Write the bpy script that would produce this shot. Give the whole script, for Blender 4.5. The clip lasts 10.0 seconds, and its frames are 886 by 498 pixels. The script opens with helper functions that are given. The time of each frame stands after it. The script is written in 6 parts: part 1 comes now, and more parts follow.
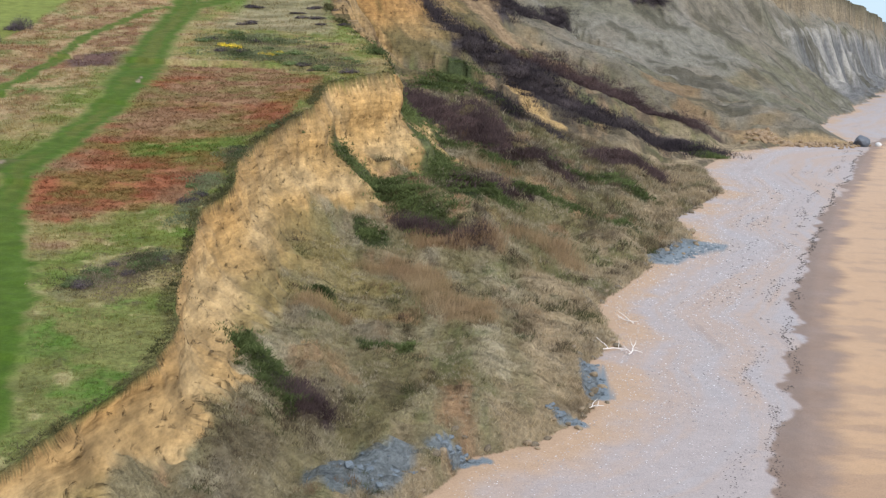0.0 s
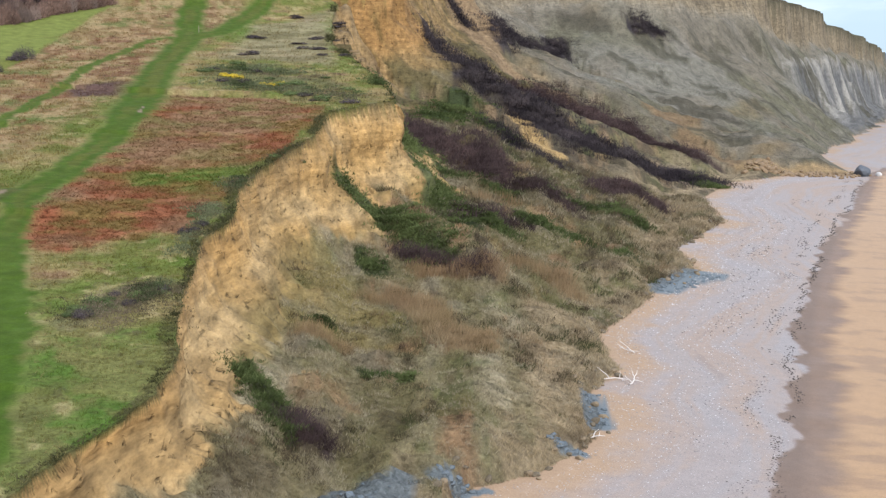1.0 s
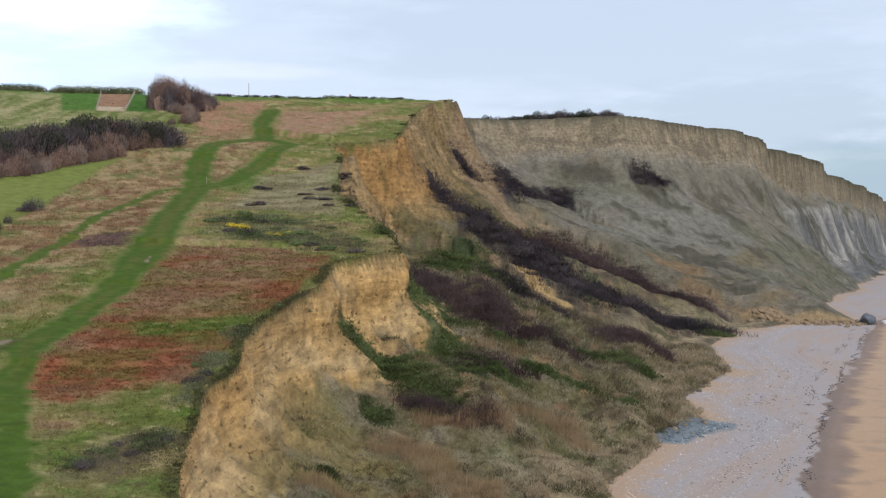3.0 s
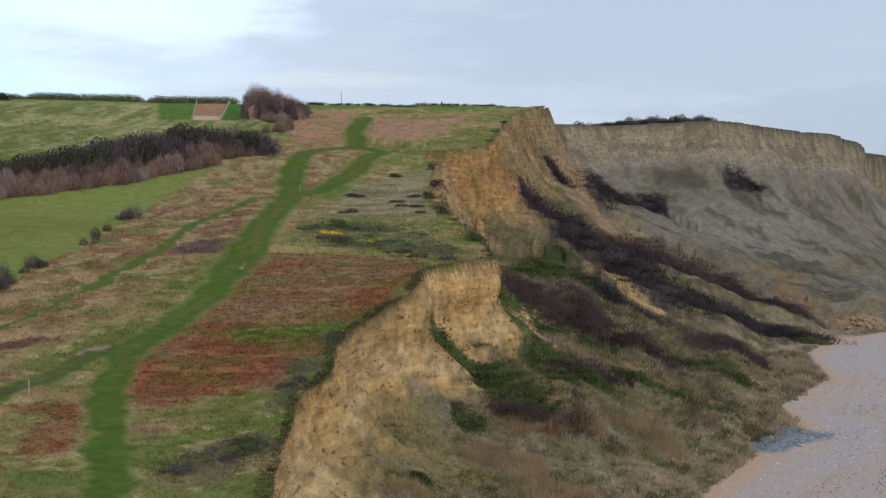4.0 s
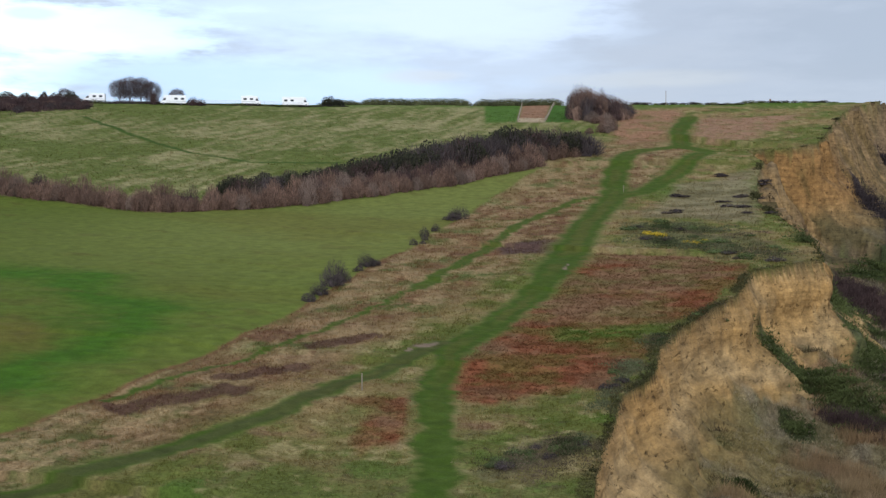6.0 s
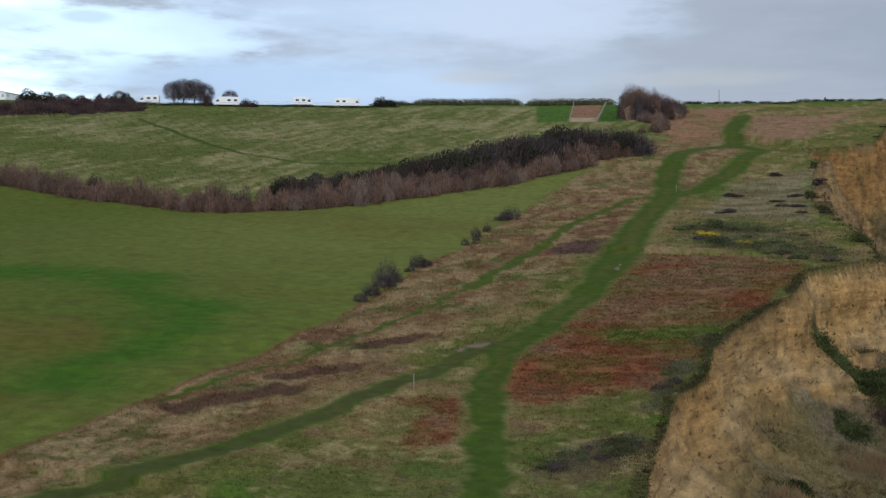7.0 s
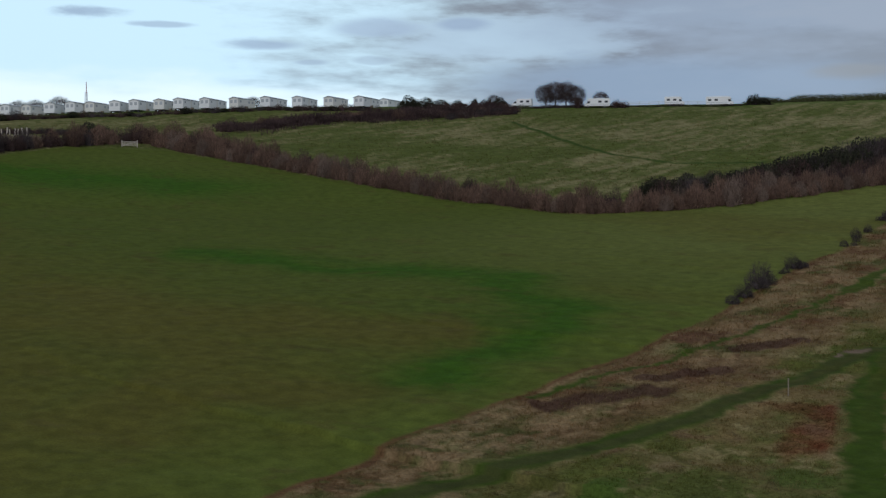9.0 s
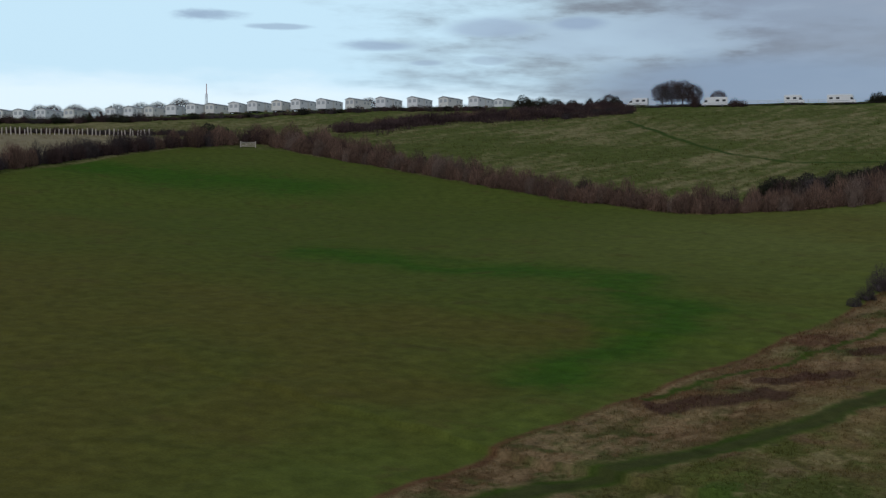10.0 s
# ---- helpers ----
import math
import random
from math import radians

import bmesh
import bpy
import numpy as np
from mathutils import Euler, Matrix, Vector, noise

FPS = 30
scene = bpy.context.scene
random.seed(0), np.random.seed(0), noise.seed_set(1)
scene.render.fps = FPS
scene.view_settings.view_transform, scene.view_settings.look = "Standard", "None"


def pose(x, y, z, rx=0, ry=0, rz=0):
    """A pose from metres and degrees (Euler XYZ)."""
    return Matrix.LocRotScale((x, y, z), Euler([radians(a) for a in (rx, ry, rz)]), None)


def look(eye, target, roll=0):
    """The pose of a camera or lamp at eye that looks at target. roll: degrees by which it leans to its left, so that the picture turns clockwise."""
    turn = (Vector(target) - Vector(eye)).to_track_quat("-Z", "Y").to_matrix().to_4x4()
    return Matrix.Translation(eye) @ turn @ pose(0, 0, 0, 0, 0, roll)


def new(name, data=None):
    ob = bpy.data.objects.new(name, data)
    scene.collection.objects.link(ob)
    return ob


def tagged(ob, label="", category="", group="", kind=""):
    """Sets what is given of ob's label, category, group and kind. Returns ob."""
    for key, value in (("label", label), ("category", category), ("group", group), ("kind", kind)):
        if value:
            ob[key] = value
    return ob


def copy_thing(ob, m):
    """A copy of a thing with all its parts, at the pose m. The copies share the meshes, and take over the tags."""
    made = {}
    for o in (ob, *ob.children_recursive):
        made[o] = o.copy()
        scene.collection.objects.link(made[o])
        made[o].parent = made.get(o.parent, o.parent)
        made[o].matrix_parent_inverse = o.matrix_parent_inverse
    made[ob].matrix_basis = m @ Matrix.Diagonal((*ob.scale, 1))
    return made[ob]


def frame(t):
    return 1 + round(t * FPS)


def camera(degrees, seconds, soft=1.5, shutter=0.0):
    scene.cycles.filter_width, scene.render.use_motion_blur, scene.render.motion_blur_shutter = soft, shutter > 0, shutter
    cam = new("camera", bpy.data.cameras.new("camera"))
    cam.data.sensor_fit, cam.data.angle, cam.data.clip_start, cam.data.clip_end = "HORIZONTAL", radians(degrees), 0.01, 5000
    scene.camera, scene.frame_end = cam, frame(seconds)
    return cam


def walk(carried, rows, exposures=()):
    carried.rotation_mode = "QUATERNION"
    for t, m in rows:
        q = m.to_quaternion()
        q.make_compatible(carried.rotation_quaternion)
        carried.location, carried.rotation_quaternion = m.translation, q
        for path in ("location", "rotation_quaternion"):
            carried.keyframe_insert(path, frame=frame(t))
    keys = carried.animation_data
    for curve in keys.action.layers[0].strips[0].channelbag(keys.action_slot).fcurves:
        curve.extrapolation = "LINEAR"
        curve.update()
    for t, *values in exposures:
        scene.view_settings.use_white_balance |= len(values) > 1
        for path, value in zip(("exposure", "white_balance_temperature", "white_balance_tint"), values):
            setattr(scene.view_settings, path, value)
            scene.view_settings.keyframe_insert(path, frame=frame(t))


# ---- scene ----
# ---------------------------------------------------------------- camera
EYE = 25.0
cam = camera(36.18, 10.0, soft=1.3)
TURNS = [  # seconds, yaw, pitch, lean: a hovering drone that tilts up and then pans left
    (0.0, 0.60, -8.25, -0.05), (0.5, 0.63, -7.93, -0.05), (1.0, 0.64, -7.00, -0.06), (1.5, 0.65, -5.34, -0.06),
    (2.0, 0.66, -3.55, -0.04), (2.5, 0.66, -1.77, -0.04), (2.7, 0.68, -1.15, 0.0), (3.8, 3.35, -0.43, 0.18),
    (4.0, 4.72, -0.42, 0.20), (4.5, 9.04, -0.38, 0.08), (5.0, 13.06, -0.38, 0.03), (5.5, 16.54, -0.38, -0.05),
    (5.7, 17.78, -0.37, -0.04), (6.8, 18.95, -0.35, 0.10), (7.0, 20.49, -0.35, 0.10), (7.5, 24.93, -0.34, 0.10),
    (8.0, 28.96, -0.32, 0.05), (8.5, 32.54, -0.31, 0.03), (9.0, 36.03, -0.31, -0.03), (9.5, 38.97, -0.30, -0.10),
    (10.0, 40.85, -0.32, -0.22),
]
walk(cam, [(t, pose(0, 0, EYE, 90 + p, lean, yaw)) for t, yaw, p, lean in TURNS],
     exposures=[(0.0, 0.42), (1.0, 0.42), (1.5, 0.37), (2.0, 0.25), (2.5, 0.06), (4.0, -0.38), (4.5, -0.43), (5.5, -0.44), (7.0, -0.94), (7.5, -1.22), (8.5, -1.64), (10.0, -1.9)])

# ---------------------------------------------------------------- sky and sun
SUN_EL, SUN_AZ = radians(29), radians(158)   # azimuth clockwise from +y


CLOUDS = [  # azimuth, elevation, half width, half height (degrees), colour, strength, raggedness
    (-57, 9.0, 25, 8.5, (19.0, 26.5, 31.5), 1.0, .7),      # open blue to the west
    (-57, 5.2, 23, 1.7, (27.0, 31.5, 34.5), .8, .6),      # white haze under it
    (-41, 11.4, 8, 1.2, (16.0, 19.0, 23.5), .6, 1.0),
    (-33.6, 8.5, 6.0, 1.15, (13.5, 18.0, 22.5), .85, 1.0),   # lit bank
    (-26.0, 6.5, 9.6, 1.35, (8.0, 10.8, 15.0), 1.0, .55),   # slate cloud
    (-22.5, 9.9, 10.5, 2.4, (9.6, 12.2, 16.2), .75, .6),
    (-51.0, 9.3, 1.6, .28, (8.5, 11.5, 16.5), .75, 1.3), (-48.0, 8.9, 1.4, .14, (9.0, 12.0, 17.0), .6, 1.3),
    (-43.5, 8.2, 2.0, .26, (9.0, 12.0, 17.0), .7, 1.3), (-41.6, 7.5, .9, .16, (9.5, 12.5, 17.0), .6, 1.3),
    (-38.8, 8.9, 2.0, .45, (10.0, 13.0, 18.0), .6, .8), (-38.9, 7.6, 1.0, .18, (10.0, 13.0, 17.0), .5, 1.3), (-35.2, 9.1, 1.2, .3, (9.0, 12.0, 17.0), .7, .9),
    (-19, 8.0, 9, 3.0, (10.4, 13.0, 16.8), .28, .8), (-17, 9.4, 7, 1.7, (10.2, 12.0, 15.0), .6, 1.0), (-19, 6.9, 2.0, .35, (9.0, 9.6, 10.2), .55, .8), (-9, 6.7, 4.4, .4, (8.4, 9.0, 9.6), .5, .8),
    (12, 4.6, 9, 1.8, (4.6, 5.6, 6.9), .7, 1.0), (16.5, 2.8, 4, .5, (8.0, 8.6, 9.2), .7, 1.0), (6, 8.5, 15, 4.5, (5.4, 6.3, 7.8), .75, .8),
    (17.5, 1.6, 6, 2.6, (3.5, 4.8, 6.0), .9, .5)]


def make_sky():
    w = bpy.data.worlds.new("sky")
    scene.world = w
    w.use_nodes = True
    nt = w.node_tree
    nt.nodes.clear()
    N, L = nt.nodes.new, nt.links.new

    def calc(op, a, b=0.0, c=0.0):
        n = N("ShaderNodeMath")
        n.operation = op
        for k, v in enumerate((a, b, c)):
            if isinstance(v, (int, float)):
                n.inputs[k].default_value = v
            else:
                L(v, n.inputs[k])
        return n.outputs[0]

    def blend_to(base, colour, factor):
        n = N("ShaderNodeMix")
        n.data_type = "RGBA"
        L(factor, n.inputs["Factor"])
        L(base, n.inputs["A"])
        if isinstance(colour, tuple):
            n.inputs["B"].default_value = (*colour, 1)
        else:
            L(colour, n.inputs["B"])
        return n.outputs["Result"]

    out, bg = N("ShaderNodeOutputWorld"), N("ShaderNodeBackground")
    sky = N("ShaderNodeTexSky")
    sky.sky_type, sky.sun_disc = "NISHITA", False
    sky.sun_elevation, sky.sun_rotation = SUN_EL, SUN_AZ
    co, sep = N("ShaderNodeTexCoord"), N("ShaderNodeSeparateXYZ")
    L(co.outputs["Generated"], sep.inputs[0])
    u = calc("MULTIPLY", calc("ARCTAN2", sep.outputs[0], sep.outputs[1]), 57.2958)
    v = calc("MULTIPLY", calc("ARCSINE", sep.outputs[2]), 57.2958)
    flat = N("ShaderNodeCombineXYZ")
    L(calc("MULTIPLY", u, .10), flat.inputs[0]); L(calc("MULTIPLY", v, .42), flat.inputs[1])

    def cloud_noise(scale, detail, shift):
        n = N("ShaderNodeTexNoise")
        n.inputs["Scale"].default_value, n.inputs["Detail"].default_value, n.inputs["Roughness"].default_value = scale, detail, .58
        mp = N("ShaderNodeMapping"); mp.inputs["Location"].default_value = (shift, shift * .7, 0)
        L(flat.outputs[0], mp.inputs[0]); L(mp.outputs[0], n.inputs["Vector"])
        return n.outputs[0]

    n1, n2, n3 = cloud_noise(1.0, 8, 3.0), cloud_noise(2.6, 8, 11.0), cloud_noise(.6, 6, 7.0)
    # high overcast, uneven, lighter towards the hidden sun
    dot = N("ShaderNodeVectorMath"); dot.operation = "DOT_PRODUCT"
    L(co.outputs["Generated"], dot.inputs[0])
    dot.inputs[1].default_value = (math.sin(SUN_AZ), math.cos(SUN_AZ), 0.2)
    grey = N("ShaderNodeValToRGB")
    e = grey.color_ramp.elements
    e[0].position, e[0].color = .3, (6.6, 7.8, 9.9, 1)
    e[1].position, e[1].color = .7, (7.3, 8.2, 9.8, 1)
    L(calc("ADD", calc("MULTIPLY", n1, .5), calc("MULTIPLY", n3, .5)), grey.inputs[0])
    gain = N("ShaderNodeMapRange")
    gain.inputs[1].default_value, gain.inputs[2].default_value, gain.inputs[3].default_value, gain.inputs[4].default_value = -.2, .9, .92, 2.0
    L(dot.outputs["Value"], gain.inputs[0])
    lit = N("ShaderNodeVectorMath"); lit.operation = "SCALE"
    L(grey.outputs[0], lit.inputs[0]); L(gain.outputs[0], lit.inputs["Scale"])
    col = lit.outputs[0]
    for u0, v0, a, b, tint, strength, torn in CLOUDS:
        du = calc("DIVIDE", calc("SUBTRACT", u, u0), a)
        dv = calc("DIVIDE", calc("SUBTRACT", v, v0), b)
        d = calc("SQRT", calc("ADD", calc("MULTIPLY", du, du), calc("MULTIPLY", dv, dv)))
        ragged = calc("ADD", calc("MULTIPLY", calc("SUBTRACT", n1, .5), 1.7 * torn), calc("MULTIPLY", calc("SUBTRACT", n2, .5), 1.6 * torn))
        m = N("ShaderNodeMapRange"); m.interpolation_type = "SMOOTHSTEP"
        m.inputs[1].default_value, m.inputs[2].default_value, m.inputs[3].default_value, m.inputs[4].default_value = 1.2, .45, 0, strength
        L(calc("ADD", d, ragged), m.inputs[0])
        col = blend_to(col, tint, m.outputs[0])
    n = N("ShaderNodeMix"); n.data_type = "RGBA"; n.inputs["Factor"].default_value = .12
    L(col, n.inputs["A"]); L(sky.outputs[0], n.inputs["B"])
    L(n.outputs["Result"], bg.inputs[0])
    bg.inputs[1].default_value = 0.125
    L(bg.outputs[0], out.inputs[0])


make_sky()
sun_data = bpy.data.lights.new("sun", "SUN")
sun_data.energy, sun_data.angle, sun_data.color = 1.7, radians(18), (1.0, 0.96, 0.9)
sun = new("sun", sun_data)
sun.matrix_world = look((math.sin(SUN_AZ) * 300, math.cos(SUN_AZ) * 300, math.tan(SUN_EL) * 300), (0, 0, 0))

# ---------------------------------------------------------------- landform
# metres; the drone hovers at the origin, z = 0 is the top of the beach
EDGE_NEAR = [  # clifftop: x, y, z, share of the drop that is a bare scarp
    (-400, -900, 20, .4), (-100, -130, 10, .4), (-48, -12, 7, .4), (-30, 28, 7, .3), (-19.6, 55.9, 7.3, .32),
    (-18.1, 62.2, 8.0, .32), (-16, 69.4, 8.8, .32), (-16.6, 76, 9.6, .33), (-18.3, 83.3, 10.5, .36), (-19.2, 94.8, 11.9, .42),
    (-20.2, 103.6, 13, .5), (-19.2, 112.1, 14, .55), (-20.6, 123, 15.3, .5), (-20.4, 132.7, 16.5, .55),
    (-18.2, 143.6, 17.8, .5), (-15.8, 152.9, 18.9, .5), (-15.9, 171.3, 21.2, .5), (-10.5, 181.9, 22.4, .6), (-8.6, 184, 22.4, .62)]
EDGE_FAR = [
    (-9.5, 192, 23.5, .6), (-13.6, 215, 26.5, .5), (-22.6, 256, 32.1, .4), (-25.5, 290, 38, .4), (-26, 307, 42.5, .4),
    (-31.3, 324, 45.9, .4), (-17, 333, 47.4, .35), (-15, 380, 56, .35), (-12.5, 418, 64.3, .3), (-4.8, 432, 67.1, .3),
    (-8, 470, 68, .3), (-6, 545, 71, .4), (20, 570, 72, .4), (64, 556, 73, .3), (124, 628, 72, .3),
    (146, 664, 70.9, .3), (157, 698, 67.9, .3), (217, 832, 67.7, .4), (246, 925, 64.6, .4), (329, 1105, 59.5, .5), (342, 1150, 58.5, .5), (500, 1600, 60, .5), (900, 3200, 60, .5), (1500, 6000, 60, .5)]
FOOT = [
    (-380, -920), (-78, -120), (-34, -5), (-14, 48), (-2.2, 74), (1.1, 81.8), (5.2, 84.4), (8.7, 91.2), (10.9, 99.2),
    (10.7, 108.6), (14, 117.5), (13.7, 133.7), (22.9, 159.3), (32, 178.8), (33, 203), (48, 245), (53, 294), (69, 344),
    (92.5, 374), (110, 376), (113, 388), (123, 465), (164, 575), (290, 927), (520, 1590), (930, 3200), (1600, 6000)]
EDGE = np.array(EDGE_NEAR + EDGE_FAR, float)
FOOTLINE = np.array(FOOT, float)


STEP_X, STEP_Y, MIX = np.uint32(374761393), np.uint32(668265263), np.uint32(1274126177)


def scramble(h):
    h = (h ^ (h >> np.uint32(13))) * MIX
    return ((h ^ (h >> np.uint32(16))) & np.uint32(0xFFFFFF)).astype(np.float32)


def vnoise(x, y, seed=0):
    """Smooth noise from 0 to 1."""
    x, y = np.broadcast_arrays(np.asarray(x, float), np.asarray(y, float))
    ix, iy = np.floor(x), np.floor(y)
    fx, fy = (x - ix).astype(np.float32), (y - iy).astype(np.float32)
    fx, fy = fx * fx * (3 - 2 * fx), fy * fy * (3 - 2 * fy)
    hx = ix.astype(np.int64).astype(np.uint32) * STEP_X
    hy = iy.astype(np.int64).astype(np.uint32) * STEP_Y + np.uint32((seed * 982451653) & 0xFFFFFFFF)
    hu, hv = hx + STEP_X, hy + STEP_Y
    a = scramble(hx + hy)
    a += (scramble(hu + hy) - a) * fx
    c = scramble(hx + hv)
    c += (scramble(hu + hv) - c) * fx
    return (a + (c - a) * fy) / np.float32(0xFFFFFF)


def fbm(x, y, seed=0, octaves=4):
    s, a, t = 0.0, 1.0, 0.0
    for k in range(octaves):
        s = s + a * vnoise(x * 2 ** k + 17.3 * k, y * 2 ** k - 9.1 * k, seed + k)
        t, a = t + a, a * 0.55
    return s / t


def step01(v, a, b):
    u = np.clip((v - a) / (b - a), 0, 1)
    return u * u * (3 - 2 * u)


def near_line(x, y, line):
    """Distance to a polyline, and the line's further columns and its run at the nearest place."""
    best = np.full(x.shape, 1e18)
    extra = np.zeros(x.shape + (line.shape[1] - 1,))
    run = 0.0
    for p, q in zip(line[:-1], line[1:]):
        dx, dy = q[0] - p[0], q[1] - p[1]
        n = math.hypot(dx, dy)
        u = np.clip(((x - p[0]) * dx + (y - p[1]) * dy) / (n * n), 0, 1)
        d = (x - p[0] - u * dx) ** 2 + (y - p[1] - u * dy) ** 2
        m = d < best
        best = np.where(m, d, best)
        for k in range(2, line.shape[1]):
            extra[..., k - 2] = np.where(m, p[k] + u * (q[k] - p[k]), extra[..., k - 2])
        extra[..., -1] = np.where(m, run + u * n, extra[..., -1])
        run += n
    return np.sqrt(best), extra


def inside(x, y, poly):
    c = np.zeros(x.shape, bool)
    n = len(poly)
    for i in range(n):
        (x1, y1), (x2, y2) = poly[i][:2], poly[i - 1][:2]
        if y1 != y2:
            c ^= ((y1 > y) != (y2 > y)) & (x < (x2 - x1) * (y - y1) / (y2 - y1) + x1)
    return c


def upland(x, y):
    """The hillside without the cliff: a long slope, a steeper bank, and the flat hilltop."""
    r = np.hypot(x, y)
    z = np.where(r < 250, .123 * r, np.where(r < 440, 30.75 + .2 * (r - 250), 68.75 + .02 * (r - 440)))
    z = np.where(r > 700, 73.95 - .012 * (r - 700), z)
    west = step01(-np.degrees(np.arctan2(x, np.maximum(y, 1))), 40, 60)   # the hilltop sinks towards the west
    z = z - 6.3 * west * step01(r, 340, 430)
    return np.maximum(z, 7 + 0 * r)


def wander(x, y):
    """Ragged cliff lines: plan places pushed about by a few decimetres to metres."""
    w = np.clip(np.hypot(x, y) / 160, .35, 3)
    small = .5 * (1 - .92 * step01(np.hypot(x, y), 200, 400))
    ax = (fbm(x / (9 * w), y / (9 * w), 11) - .5) * 4.2 * w + (fbm(x / 2.2, y / 2.2, 13, 2) - .5) * small
    ay = (fbm(x / (9 * w), y / (9 * w), 21) - .5) * 4.2 * w + (fbm(x / 2.2, y / 2.2, 23, 2) - .5) * small
    return x + ax, y + ay


SPURS = [  # half width, rise, line
    (3.4, 2.4, [(-9.5, 172), (-6, 162), (0, 150), (4, 141)]), (4.5, 3.2, [(2, 240), (8, 222), (14, 206)]), (5, 3.5, [(-4, 335), (12, 322), (38, 345)])]
LAND = [(-6000, 6000), (-6000, -900)] + [tuple(p[:2]) for p in EDGE]
SHORE = [(6000, 6000), (6000, -920)] + list(FOOT)


def landform(x, y):
    """Height, region (0 upland, 1 cliff, 2 beach), run down the cliff 0..1, distances to clifftop and foot."""
    wx, wy = wander(x, y)
    de, ex = near_line(wx, wy, EDGE)
    df, fx = near_line(wx, wy, FOOTLINE)
    ze, scarp, run = ex[..., 0], ex[..., 1], ex[..., 2]
    land, shore = inside(wx, wy, LAND), inside(wx, wy, SHORE)
    up = upland(x, y)
    bumps = (fbm(x / 14, y / 14, 31) - .5) * .9 + (fbm(x / 1.6, y / 1.6, 33, 3) - .5) * .22
    z_up = up + (ze - up) * np.exp(-de / 25) + bumps * step01(de, 0, 6)
    w = np.clip(np.hypot(x, y) / 150, .4, 3)
    # gullies and buttresses cut into the bare face
    bend = (fbm(x / (7 * w), y / (7 * w), 43) - .5) * 7 * w
    rib = np.abs(fbm((run + bend) / (6.5 * w), de / (6 * w), 41, 3) - .5) * 2
    fine = fbm(x / 2.4, y / 2.4, 45, 2) - .5
    span = de + df + 1e-6
    far = step01(y, 400, 470)
    t = np.clip((de - (rib * (.75 + .9 * step01(y, 140, 200) + 1.5 * step01(y, 195, 240)) * np.minimum(w, 1.5) * (1 - .92 * far) + fine * .4 * (1 - .9 * far)) * np.exp(-(de / (9 * w)) ** 2) * step01(de, .1, 2.2)) / span, 0, 1)
    ts = .085
    fall = .078 - .008 * step01(y, 150, 190)                # steep at the rim, easing off below
    g = scarp * (1 - np.exp(-t / fall)) / (1 - np.exp(-1 / fall)) + (1 - scarp) * t ** .95
    # beyond the slip: an upright band below the rim, a long scree, and the fluted lower cliff further on
    away, fluted = step01(y, 455, 540), step01(np.hypot(x, y), 610, 720)
    g_slip = np.interp(t, (0, .02, .05, .12, .35, 1), (0, .07, .12, .2, .5, 1))
    g_flute = np.interp(t, (0, .05, .1, .36, .42, .62, .8, 1), (0, .2, .29, .43, .52, .84, .94, 1))
    g = g * (1 - away) + away * (g_slip * (1 - fluted) + g_flute * fluted)
    low = step01(t, ts * .8, ts * 2.2) * (1 - step01(t, .9, 1.0))
    hump = (fbm(x / (10 * w), y / (10 * w), 51) - .5) * 5.0 * w ** .8 + (fbm(x / 2.4, y / 2.4, 53, 3) - .5) * 1.3
    slip = np.abs(fbm(run / (13 * w + 30 * far), t * (4.0 + 6 * far), 57, 3) - .5) * 2      # slipped terraces and runnels
    z_cl = ze * (1 - g) + (hump + (slip - .35) * 2.4 * w ** .7 * (1 - .6 * step01(y, 400, 470))) * low
    z_cl = z_cl + .9 * step01(t, .6, .85) * (1 - step01(t, .955, .995)) * (1 - step01(y, 240, 300))   # bank above the shingle
    groove = np.abs(fbm(run / 15 + .5 * fbm(run / 40, t * 3, 58), t * .9, 59, 3) - .5) * 2
    z_cl = z_cl + away * fluted * (groove - .35) * 15 * step01(t, .33, .45) * (1 - step01(t, .72, .97))
    z_cl = z_cl + away * (np.abs(fbm(run / 22, t * 2, 60, 3) - .5) * 2 - .3) * 4 * step01(t, .02, .06) * (1 - step01(t, .16, .34))
    for half, rise, line in SPURS:
        d, _ = near_line(x, y, np.array(line, float))
        z_cl = z_cl + rise * np.exp(-(d / half) ** 2) * low
    z_be = -.055 * np.minimum(df, 60) + (fbm(x / 9, y / 9, 61) - .5) * .08 * step01(df, 0, 4)
    z = np.where(land, z_up, np.where(shore, z_be, z_cl))
    region = np.where(land, 0, np.where(shore, 2, 1))
    return z, region, np.where(region == 1, t, 0), de, df, scarp, run

